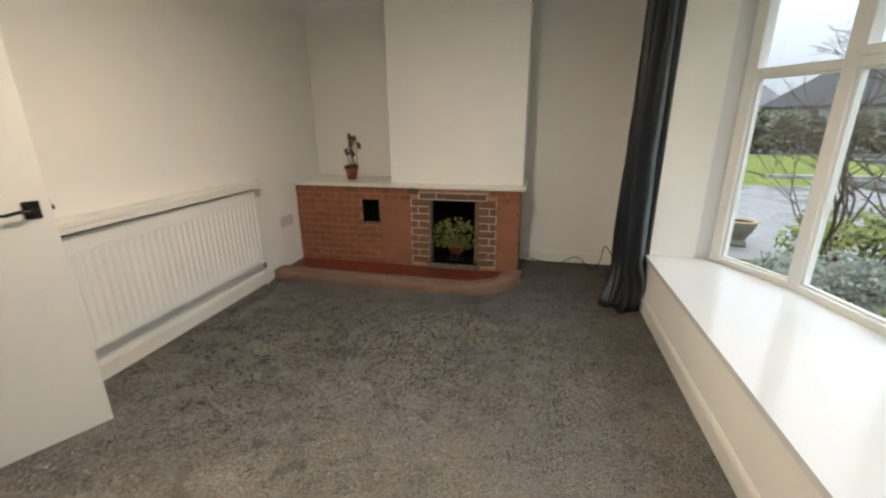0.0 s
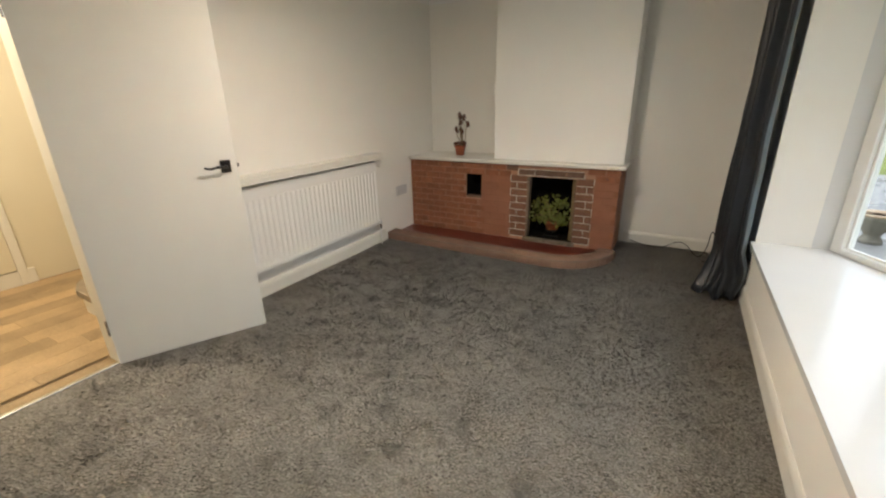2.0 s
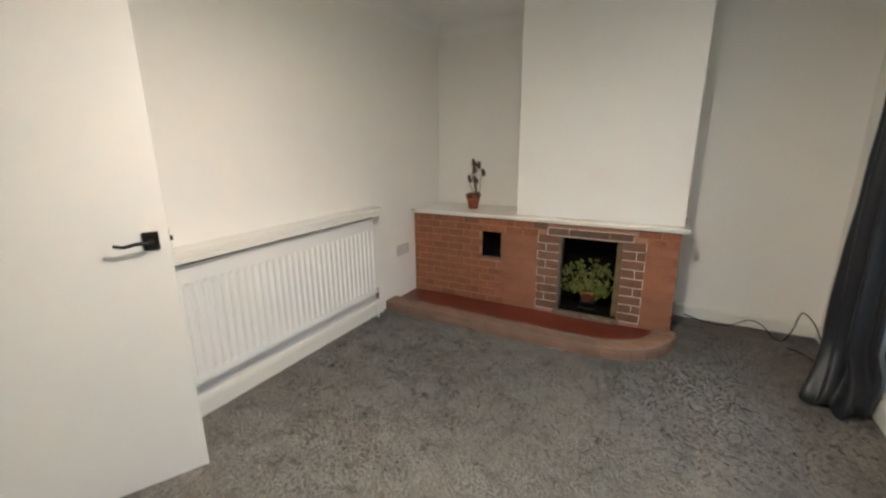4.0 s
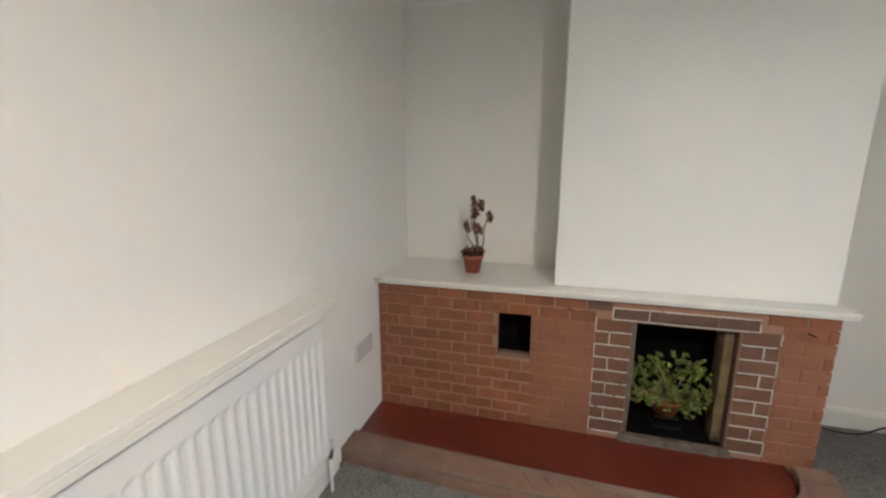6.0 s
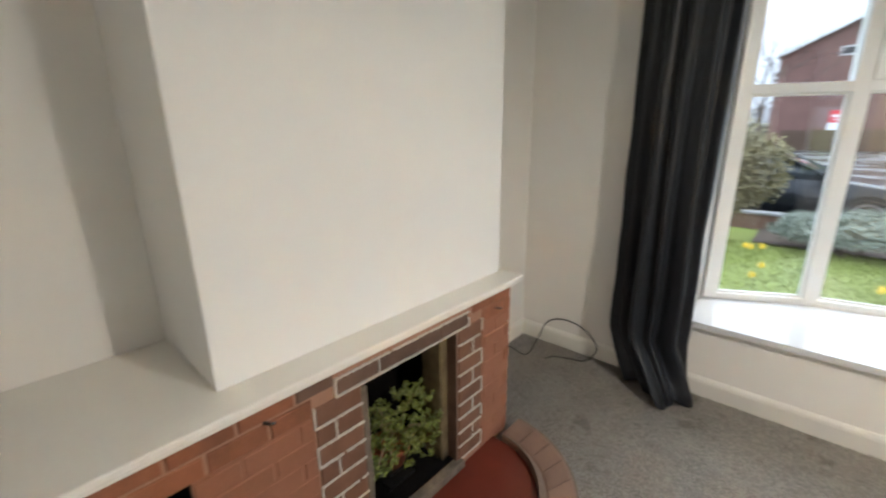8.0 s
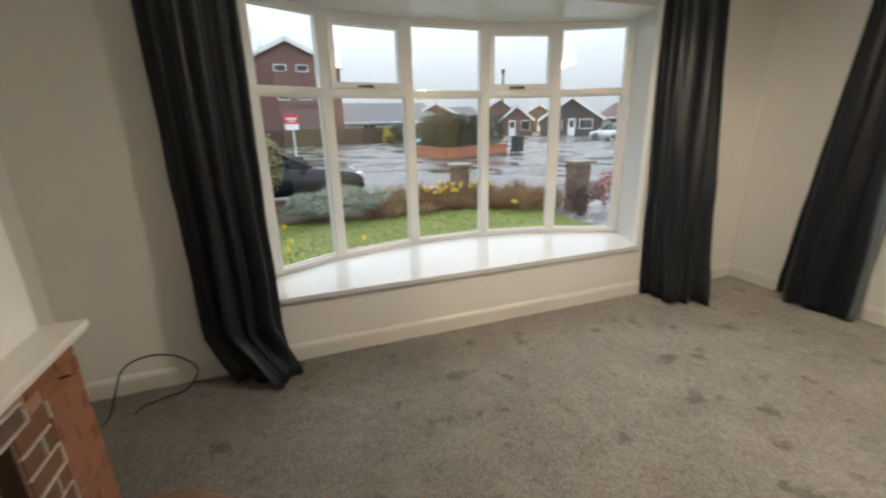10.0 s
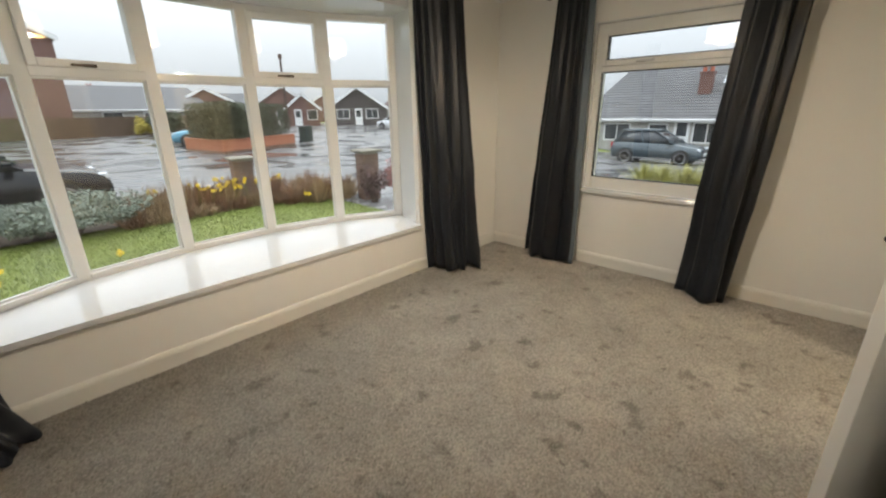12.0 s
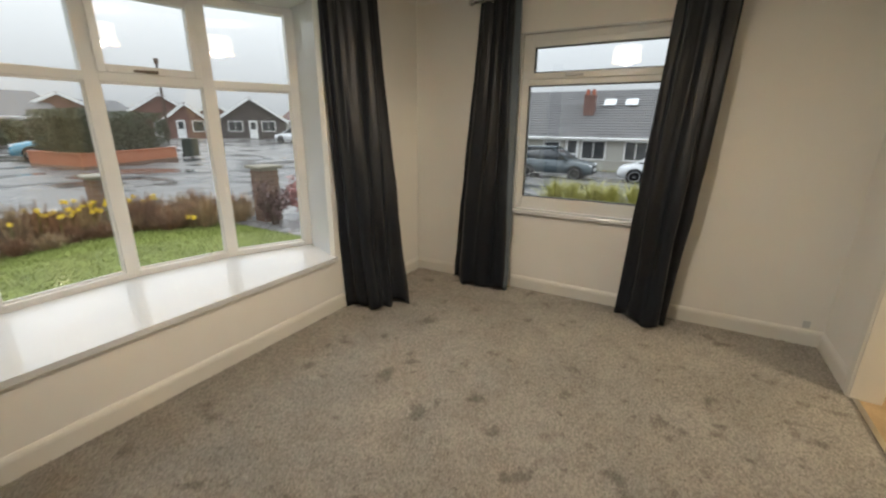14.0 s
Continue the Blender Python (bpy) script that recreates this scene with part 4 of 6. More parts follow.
# ---- curtains ----
def curtain(name, bottom, top, z_top, folds, amp, label, puddle=0.0, knee=0.35, seed=1, z_low=0.006, ease=1.0, kink=0.0, lit_edge=0.0):
    """Pleated cloth hung from the line top to the floor line bottom."""
    rnd = random.Random(seed)
    bot, tp = [Vector(p) for p in arc_points([(*p, 0) for p in bottom], 12)], [Vector(p) for p in arc_points([(*p, 0) for p in top], 12)]

    def at(line, u):
        s = u * (len(line) - 1)
        i = min(int(s), len(line) - 2)
        return line[i].lerp(line[i + 1], s - i)

    def side(line, u):
        d = at(line, min(1, u + 0.02)) - at(line, max(0, u - 0.02))
        return Vector((-d.y, d.x, 0)).normalized()

    NU, NV = folds * 12, 40
    phase = [rnd.uniform(-0.5, 0.5) for _ in range(folds + 2)]
    bm = bmesh.new()
    grid = []
    for j in range(NV + 1):
        v = j / NV
        row = []
        blend = max(0.0, 1 - v / kink) if kink else (1 - v) ** ease
        for i in range(NU + 1):
            u = i / NU
            w = u + 0.010 * math.sin(9 * v + 5 * u + seed)
            w = min(1, max(0, w))
            p = at(tp, w).lerp(at(bot, w), blend)
            nrm = side(tp, w).lerp(side(bot, w), blend)
            ph = u * folds * 2 * math.pi
            low = (1 - v) ** 1.6
            f = math.sin(ph + 0.5 * math.sin(ph * 0.5 + seed)) * (1 - 0.45 * low) + 0.28 * v * math.sin(2.3 * ph + 2.2 * v + seed * 1.7) + 0.75 * low * math.sin(ph * 0.5 + seed)
            f *= amp * (0.7 + 0.75 * low) * (0.7 + 0.6 * noise.noise((u * folds * 0.5, v * 1.3, seed)))
            crease = 0.016 * noise.noise((u * folds * 1.3, v * 9, seed + 3))
            z = z_low + (z_top - z_low) * v
            p = p + nrm * (f + crease * (1 - v))
            if v < knee and puddle:
                k = (1 - v / knee)
                p += nrm * puddle * (math.sin(k * math.pi) * 1.3 + 0.5 * k * k) * (0.6 + 0.4 * math.sin(ph * 0.5 + 1.0))
                p += (p - at(bot, 0.5)).normalized() * 0.03 * math.sin(k * math.pi) * abs(2 * u - 1)
                z += 0.02 * k * (1 + math.sin(ph * 0.75 + seed))
            row.append(bm.verts.new((p.x, p.y, max(0.004, z))))
        grid.append(row)
    for a, b in zip(grid, grid[1:]):
        for i in range(NU):
            bm.faces.new((a[i], a[i + 1], b[i + 1], b[i]))
    ob = part(name, bm, CURTAIN, None, "", True)
    me = ob.data
    # window light on the last strip is painted with the paler lining colour
    for k, f in enumerate(me.polygons):
        if k % NU > NU * (1 - lit_edge):
            f.material_index = 1
    room = at(bot, 0.5) - at(tp, 0.5)
    facing = Vector()
    for f in me.polygons:
        facing += f.normal * f.area
    if facing.dot(room) < 0:
        me.flip_normals()
    me.materials.append(LINING_AND_LIT_EDGE)
    mod = ob.modifiers.new("cloth", "SOLIDIFY")
    mod.thickness, mod.material_offset = 0.003, 1
    return tagged(ob, label, "curtain", "dark window curtains")


curtain("curtain", [(1.09, 3.93), (0.98, 3.78), (0.88, 3.62), (0.98, 3.53), (1.12, 3.54)], [(1.12, 4.03), (1.02, 3.91), (0.98, 3.73), (1.10, 3.575)], 2.42, 6, 0.036, "dark slate satin curtain pooling on carpet beside fireplace", 0.025, knee=0.14, seed=2, kink=0.13, lit_edge=0.035)
curtain("curtain", [(1.13, 0.74), (0.93, 0.75), (0.82, 0.60), (0.77, 0.44)], [(1.12, 0.89), (1.06, 0.74), (1.05, 0.48), (1.12, 0.30)], 2.42, 4, 0.042, "dark slate satin curtain at the end of the bow window", 0.03, seed=5, ease=1.2)
curtain("curtain", [(0.70, -0.20), (0.55, -0.16), (0.36, -0.13), (0.19, -0.17), (0.17, -0.25)], [(0.50, -0.25), (0.41, -0.23), (0.30, -0.23), (0.22, -0.24), (0.20, -0.31)], 2.42, 4, 0.038, "dark slate satin curtain flaring to the floor beside small window", 0.02, seed=7, lit_edge=0.22)
curtain("curtain", [(-0.78, -0.24), (-0.90, -0.07), (-1.04, -0.07), (-1.13, -0.22)], [(-0.87, -0.245), (-1.0, -0.20), (-1.13, -0.21), (-1.24, -0.245)], 2.42, 3, 0.05, "dark slate satin curtain pulled aside on small window", 0.03, seed=11)
pole = thing("curtain_pole", "brushed chrome curtain pole above small window", "curtain pole", at=(-0.45, -0.23, 2.33))
part("rod", tube(bmesh.new(), [(-1.0, 0, 0), (1.0, 0, 0)], 0.012, 10), CHROME, pole, "", True)
for x in (-1.0, 1.0):
    part("finial", lathe(bmesh.new(), [(0.012, 0), (0.022, 0.01), (0.024, 0.03), (0.015, 0.045)], m=pose(x, 0, 0, 0, 90 if x > 0 else -90, 0)), CHROME, pole, "", True)
for x in (-0.85, 0.85):
    part("bracket", boxes([(x - 0.008, x + 0.008, -0.105, 0.0, -0.02, -0.010), (x - 0.02, x + 0.02, -0.105, -0.098, -0.04, 0.04)], 0.002), CHROME, pole)

# ---- ceiling lamp, seen only as a reflection in the panes ----
pend = thing("pendant_lamp", "warm fabric drum pendant lamp hung from the ceiling", "lamp", at=(-0.28, 1.85, 2.2))
SHADE = bpy.data.materials.new("warm_lamp_shade")
SHADE.use_nodes = True
sb = SHADE.node_tree.nodes["Principled BSDF"]
sb.inputs["Base Color"].default_value = (0.75, 0.5, 0.22, 1)
sb.inputs["Emission Color"].default_value = (1.0, 0.83, 0.58, 1)
sb.inputs["Emission Strength"].default_value = 3.0
bm = bmesh.new()
lo, hi = [], []
for i in range(32):
    a = 2 * math.pi * i / 32
    lo.append(bm.verts.new((0.17 * math.cos(a), 0.17 * math.sin(a), -0.05)))
    hi.append(bm.verts.new((0.15 * math.cos(a), 0.15 * math.sin(a), 0.13)))
for i in range(32):
    j = (i + 1) % 32
    bm.faces.new((lo[i], lo[j], hi[j], hi[i]))
part("shade", bm, SHADE, pend, "", True)
part("flex", tube(bmesh.new(), [(0, 0, 0.05), (0, 0, TOP - 2.2)], 0.004, 6), PLASTIC, pend)
part("ceiling_rose", lathe(bmesh.new(), [(0.045, TOP - 2.23), (0.045, TOP - 2.21), (0.03, TOP - 2.2005)]), PLASTIC, pend)


# ---- potted plants ----
def pot(parent, r0, r1, h):
    part("pot", lathe(bmesh.new(), [(r0, 0), (r1 * 0.97, h * 0.8), (r1 * 1.06, h * 0.8), (r1 * 1.08, h), (r1 * 0.96, h), (r1 * 0.9, h * 0.86), (0.001, h * 0.86)], n=28), TERRACOTTA, parent, "terracotta coloured plastic pot", True)
    part("soil", lathe(bmesh.new(), [(r1 * 0.9, h * 0.86), (r1 * 0.5, h * 0.9), (0.002, h * 0.92)], n=16), SOIL, parent)


def leaf(bm, p, d, length, width, up=0.3):
    """A thick pointed leaf of a few faces."""
    d = d.normalized()
    s = d.cross(Vector((0, 0, 1)))
    s = s.normalized() if s.length > 0.01 else Vector((1, 0, 0))
    n = s.cross(d)
    a = bm.verts.new(p)
    l1, r1 = bm.verts.new(p + d * length * 0.6 + s * width), bm.verts.new(p + d * length * 0.6 - s * width)
    t = bm.verts.new(p + d * length + n * length * up * 0.3)
    u, w = bm.verts.new(p + d * length * 0.55 + n * width * 0.45), bm.verts.new(p + d * length * 0.55 - n * width * 0.45)
    for tri in ((a, l1, u), (a, u, r1), (l1, t, u), (u, t, r1), (a, w, l1), (a, r1, w), (l1, w, t), (w, r1, t)):
        bm.faces.new(tri)


def rosette(bm, p, axis, size, count, rnd):
    axis = axis.normalized()
    e = axis.orthogonal().normalized()
    f = axis.cross(e)
    for i in range(count):
        a = i * 2.4 + rnd.uniform(-0.3, 0.3)
        tilt = 0.25 + 1.1 * i / count
        d = axis * math.cos(1.5 - tilt) + (e * math.cos(a) + f * math.sin(a)) * math.sin(1.5 - tilt * 0.75)
        leaf(bm, p + axis * size * 0.5 * i / count, d, size * rnd.uniform(0.7, 1.1), size * 0.26)


suc = thing("potted_succulent", "tall dark red succulent in a terracotta pot on mantel", "potted plant", at=(-1.515, 4.40, MANTEL_Z), rz=12)
pot(suc, 0.042, 0.058, 0.105)
rnd = random.Random(3)
heads = [((0.01, 0.0, 0.09), (0.022, 0.0, 0.17), (-0.012, 0.005, 0.27), (-0.002, 0.0, 0.375)), ((0.015, 0.0, 0.09), (0.028, 0.01, 0.18), (0.005, 0.01, 0.28), (0.034, 0.01, 0.355)), ((0.02, 0.0, 0.09), (0.058, 0.0, 0.16), (0.062, 0.0, 0.24), (0.084, -0.01, 0.30)), ((0.0, 0.0, 0.09), (0.0, 0.0, 0.15), (-0.032, 0.01, 0.19), (-0.036, 0.0, 0.245)), ((0.01, 0.0, 0.09), (0.026, -0.02, 0.15), (0.012, -0.03, 0.20), (0.024, -0.03, 0.24)), ((0.01, 0.0, 0.09), (0.02, 0.02, 0.17), (0.0, 0.02, 0.25), (0.006, 0.015, 0.315))]
for k, pts in enumerate(heads):
    pts = [(x, y, 0.09 + (z - 0.09) * 1.12) for x, y, z in pts]
    part("stem", tube(bmesh.new(), arc_points(pts, 5), 0.006 if k < 2 else 0.0045, 7, 0.0035), STEM, suc, "", True)
    bm = bmesh.new()
    ax = Vector(pts[3]) - Vector(pts[2]) + Vector((0, 0, 0.05))
    for q in range(3):
        rosette(bm, Vector(pts[3]) + Vector((rnd.uniform(-.010, .010), rnd.uniform(-.010, .010), 0.008 - 0.018 * q)), ax, 0.033, 10, rnd)
    part("rosette", bm, REDLEAF, suc)
bm = bmesh.new()
for q in range(9):
    a = q * 0.7
    rosette(bm, Vector((0.04 * math.cos(a), 0.04 * math.sin(a), 0.10 + rnd.uniform(0, 0.02))), Vector((math.cos(a) * 0.8, math.sin(a) * 0.8, 0.7)), 0.036, 10, rnd)
part("leafy_crown", bm, REDLEAF, suc)

jade = thing("potted_jade_plant", "bushy green jade plant in a terracotta pot in the firebox", "potted plant", at=(-0.42, 4.34, 0.073))
part("stand", boxes([(-0.07, 0.07, -0.07, 0.07, 0.0, 0.012), (-0.012, 0.012, -0.012, 0.012, 0.012, 0.05), (-0.06, 0.06, -0.06, 0.06, 0.05, 0.062)], 0.003), IRON, jade, "black iron plant stand")
part("pot", lathe(bmesh.new(), [(0.055, 0.062), (0.078, 0.135), (0.083, 0.135), (0.085, 0.155), (0.074, 0.155), (0.07, 0.145), (0.002, 0.148)], n=28), TERRACOTTA, jade, "shallow terracotta pot", True)
rnd = random.Random(8)
branch, leaves = [], bmesh.new()
for k in range(92):
    a = rnd.uniform(0, 2 * math.pi)
    r = rnd.uniform(0.05, 0.215)
    h = 0.14 + rnd.uniform(0.0, 0.26) * (1 - (r / 0.30) ** 2) + 0.02
    tip = Vector((r * math.cos(a), r * math.sin(a) * 0.5 - 0.06, h if rnd.random() > 0.3 else rnd.uniform(0.12, 0.24)))
    tip.x = max(-0.20, min(0.20, tip.x * 1.15 - 0.005))
    mid = tip * 0.55 + Vector((0, 0, 0.10))
    branch.append((Vector((0.3 * tip.x * 0.3, 0, 0.14)), mid, tip))
    for q in range(4):
        p = tip + Vector((rnd.uniform(-.03, .03), rnd.uniform(-.03, .03), rnd.uniform(-.03, .03)))
        rosette(leaves, p, Vector((rnd.uniform(-1, 1), rnd.uniform(-1.2, 0.4), rnd.uniform(0.1, 1))), 0.021, 7, rnd)
for b in branch[:14]:
    part("branch", tube(bmesh.new(), b, 0.005, 6, 0.003), STEM, jade, "", True)
part("foliage", leaves, GREENLEAF, jade)

# ==== outdoors ====
ASPHALT = material("wet_asphalt", (0.085, 0.083, 0.082), 0.12, vary=0.45, scale=0.5, grain=60, bump=0.12, depth=0.004, spec=0.45, rough_to=0.5)
PAVING = material("wet_concrete_paving", (0.17, 0.165, 0.16), 0.2, vary=0.25, scale=1.2, grain=50, bump=0.1, depth=0.004, rough_to=0.55)
TURF = material("wet_turf", (0.15, 0.175, 0.045), 0.9, vary=0.35, scale=1.6, grain=70, bump=0.6, depth=0.03, spec=0.08)
BLADE = material("grass_blades", (0.17, 0.205, 0.05), 0.8, vary=0.35, scale=1.2, grain=40, bump=0.0, spec=0.1, rnd=0.15, island=True)
EARTH = material("damp_earth", (0.06, 0.042, 0.028), 0.95, vary=0.4, scale=6, grain=60, bump=0.7, depth=0.03)
DARKTAR = material("dark_tar_joint", (0.022, 0.022, 0.024), 0.6, vary=0.3, scale=2, grain=40, bump=0.1)
KERB = material("concrete_kerb", (0.26, 0.25, 0.24), 0.6, vary=0.2, scale=3, grain=80, bump=0.2, depth=0.003)
# red brick greyed in its colour to stand for distance haze
REDBRICK = material("hazed_red_brickwork", (0.165, 0.088, 0.072), 0.85, vary=0.25, scale=1.2, grain=14, bump=0.3, depth=0.01)
ORANGEBRICK = material("orange_painted_brick", (0.36, 0.125, 0.06), 0.7, vary=0.15, scale=3, grain=30, bump=0.2, depth=0.005)
PIERBRICK = material("brown_pier_brick", (0.17, 0.10, 0.07), 0.85, vary=0.3, scale=6, grain=60, bump=0.4, depth=0.006, rnd=0.4)
ROOF = material("grey_concrete_tile", (0.125, 0.123, 0.125), 0.8, vary=0.25, scale=1.5, grain=20, bump=0.2, depth=0.006, rnd=0.25, island=True)
ROOFRED = material("brown_concrete_tile", (0.115, 0.07, 0.06), 0.8, vary=0.25, scale=1.5, grain=20, bump=0.2, depth=0.006, rnd=0.25, island=True)
DARKBOARD = material("dark_boarded_gable", (0.06, 0.05, 0.048), 0.8, vary=0.3, scale=3, grain=20, bump=0.2)
RENDER = material("cream_wall_render", (0.36, 0.345, 0.31), 0.8, vary=0.08, scale=1.0, grain=20, bump=0.1)
WHITE = material("white_exterior_paint", (0.75, 0.75, 0.74), 0.45, vary=0.05, scale=2, grain=30, bump=0.0)
DARKGLASS = material("dark_window_glass", (0.03, 0.035, 0.04), 0.06, vary=0.3, scale=1, grain=5, bump=0.0)
FENCE = material("brown_fence_panel", (0.10, 0.062, 0.04), 0.85, vary=0.3, scale=4, grain=40, bump=0.4, rnd=0.3)
HEDGE = material("clipped_dark_hedge_leaf", (0.034, 0.042, 0.016), 0.7, vary=0.35, scale=2, grain=20, bump=0.0, rnd=0.35, island=True)
LEYLANDII = material("grey_green_hedge_leaf", (0.085, 0.088, 0.04), 0.75, vary=0.4, scale=0.8, grain=20, bump=0.0, rnd=0.8, island=True)
CONIFER = material("olive_conifer_leaf", (0.14, 0.118, 0.05), 0.75, vary=0.35, scale=4, grain=20, bump=0.0, rnd=0.7, island=True)
JUNIPER = material("blue_grey_juniper_leaf", (0.19, 0.215, 0.17), 0.8, vary=0.3, scale=6, grain=20, bump=0.0, rnd=0.5, island=True)
DRYSTEM = material("straw_dry_stems", (0.30, 0.205, 0.11), 0.85, vary=0.4, scale=6, grain=20, bump=0.0, rnd=1.0, island=True)
HEATHER = material("russet_heather_twig", (0.20, 0.10, 0.052), 0.85, vary=0.45, scale=6, grain=20, bump=0.0, rnd=1.2, island=True)
MAROON = material("maroon_shrub_leaf", (0.075, 0.032, 0.03), 0.6, vary=0.45, scale=6, grain=20, bump=0.0, rnd=0.8, island=True)
PINK = material("pink_young_leaf", (0.30, 0.11, 0.10), 0.6, vary=0.4, scale=6, grain=20, bump=0.0, rnd=0.8, island=True)
LIMELEAF = material("yellow_green_leaf", (0.17, 0.19, 0.03), 0.55, vary=0.4, scale=6, grain=20, bump=0.0, rnd=0.8, island=True)
STRAW = material("pale_ornamental_grass", (0.36, 0.34, 0.12), 0.7, vary=0.35, scale=6, grain=20, bump=0.0, rnd=0.8, island=True)
YELLOW = material("yellow_daffodil_petal", (0.75, 0.52, 0.02), 0.5, vary=0.15, scale=20, grain=60, bump=0.0, rnd=0.3, island=True)
FORSYTHIA = material("dull_yellow_blossom", (0.36, 0.29, 0.04), 0.7, vary=0.3, scale=8, grain=30, bump=0.0, rnd=0.6, island=True)
BARK = material("grey_brown_bark", (0.075, 0.052, 0.038), 0.9, vary=0.35, scale=12, grain=90, bump=0.5, depth=0.004)
TYRE = material("black_tyre_rubber", (0.015, 0.015, 0.015), 0.8, vary=0.2, scale=20, bump=0.0)
ALLOY = material("silver_alloy", (0.45, 0.45, 0.46), 0.3, metal=0.8, vary=0.1, scale=10, bump=0.0)
CARBLACK = material("black_car_paint", (0.010, 0.011, 0.013), 0.2, vary=0.1, scale=4, bump=0.0, spec=0.2)
CARGREY = material("dark_grey_car_paint", (0.06, 0.078, 0.088), 0.15, vary=0.1, scale=4, bump=0.0)
CARWHITE = material("white_car_paint", (0.62, 0.63, 0.64), 0.15, vary=0.05, scale=4, bump=0.0)
CARSILVER = material("silver_car_paint", (0.38, 0.39, 0.41), 0.2, metal=0.3, vary=0.05, scale=4, bump=0.0)
CARBLUE = material("pale_blue_car_paint", (0.10, 0.27, 0.36), 0.2, vary=0.05, scale=4, bump=0.0)
LIGHTRED = material("red_lamp_lens", (0.45, 0.02, 0.02), 0.15, vary=0.1, scale=8, bump=0.0)
LENS = material("clear_lamp_lens", (0.6, 0.62, 0.64), 0.08, vary=0.1, scale=8, bump=0.0)
SIGNRED = material("red_sign_board", (0.55, 0.02, 0.03), 0.45, vary=0.05, scale=4, bump=0.0)
BINGREEN = material("dark_green_bin_plastic", (0.018, 0.028, 0.022), 0.45, vary=0.15, scale=8, bump=0.0)
RIM = material("buff_glazed_rim", (0.42, 0.30, 0.19), 0.5, vary=0.2, scale=12, grain=60, bump=0.1)
STONE = material("mossy_cast_stone", (0.20, 0.18, 0.14), 0.85, vary=0.35, scale=12, grain=90, bump=0.5, depth=0.006)


def smooth(a, b, t):
    t = max(0.0, min(1.0, (t - a) / (b - a)))
    return t * t * (3 - 2 * t)


def ground_z(x, y):
    """The street falls away to the south of the house and is level to the east."""
    fall = min(1.05, max(0.0, -4.0 - y) * 0.05)
    return -0.40 - fall * (1 - smooth(8, 26, x))


def sheet(name, x0, x1, y0, y1, mat, lift, label, category, step=2.0):
    bm = bmesh.new()
    nx, ny = max(1, math.ceil((x1 - x0) / step)), max(1, math.ceil((y1 - y0) / step))
    g = [[bm.verts.new((x0 + (x1 - x0) * i / nx, y0 + (y1 - y0) * j / ny, ground_z(x0 + (x1 - x0) * i / nx, y0 + (y1 - y0) * j / ny) + lift)) for j in range(ny + 1)] for i in range(nx + 1)]
    for i in range(nx):
        for j in range(ny):
            bm.faces.new((g[i][j], g[i + 1][j], g[i + 1][j + 1], g[i][j + 1]))
    return structure(name, bm, mat, label, category)


bm = bmesh.new()
line = [-900, -300, -120] + [-60 + 3 * k for k in range(41)] + [120, 300, 900]
g = [[bm.verts.new((x, y, ground_z(x, y) - (0.6 if -6 < x < 1.3 and -0.6 < y < 5.2 else 0))) for y in line] for x in line]
for i in range(len(line) - 1):
    for j in range(len(line) - 1):
        bm.faces.new((g[i][j], g[i + 1][j], g[i + 1][j + 1], g[i][j + 1]))
structure("ground", bm, TURF, "rough damp grass and earth running to the horizon", "ground")
sheet("road", 8.6, 60, -60, 60, ASPHALT, 0.02, "wet grey asphalt road and junction", "road", 2.5)
sheet("road_south", -40, 8.6, -26, -9.5, ASPHALT, 0.02, "wet asphalt street in front of bungalows", "road", 2.5)
sheet("driveway", 1.8, 8.6, 6.4, 13.5, PAVING, 0.015, "wet concrete driveway", "pavement", 1.5)
sheet("pavement", 4.2, 8.6, -9.5, -1.6, PAVING, 0.015, "wet concrete path past the gate piers", "pavement", 1.5)
sheet("pavement_south", -12, 4.2, -9.5, -5.4, PAVING, 0.015, "wet concrete pavement beside the street", "pavement", 1.5)
sheet("flower_bed", 7.1, 8.5, -1.4, 3.9, EARTH, 0.03, "damp earth flower bed along the front wall", "flower bed", 0.5)
sheet("far_verge", 44, 47, -5, 30, TURF, 0.05, "grass verge across the road", "ground", 3)
sheet("verge_north", 7.5, 13, 15.5, 24, TURF, 0.04, "bright grass verge beyond the driveway", "ground", 2)
for k, (x0, x1, y0, y1) in enumerate(((17.0, 17.2, -30, -10.5), (17.0, 17.2, 1, 40), (8.5, 8.62, -1.5, 6.3), (43.8, 44.0, -40, 30), (7.3, 13, 15.2, 15.4))):
    zz = [ground_z(x0, y0), ground_z(x0, y1)]
    structure("kerb_%d" % (k + 1), boxes([(x0, x1, y0, y1, min(zz) - 0.1, max(zz) + 0.12)], 0.01), KERB, "concrete kerb along the road edge", "kerb")
for k, x in enumerate((15.6,)):
    bm = bmesh.new()
    rows = []
    for j in range(31):
        y = -20 + j * 1.6
        bow = 0.5 * math.sin(y * 0.13 + k)
        rows.append([bm.verts.new((x + bow + d, y, ground_z(x, y) + h)) for d, h in ((-0.22, 0.018), (-0.2, 0.026), (0.2, 0.026), (0.22, 0.018))])
    for a, b in zip(rows, rows[1:]):
        for i in range(3):
            bm.faces.new((a[i], a[i + 1], b[i + 1], b[i]))
    structure("drain_channel_%d" % (k + 1), bm, DARKTAR, "dark wet tarmac joint across the junction", "road")
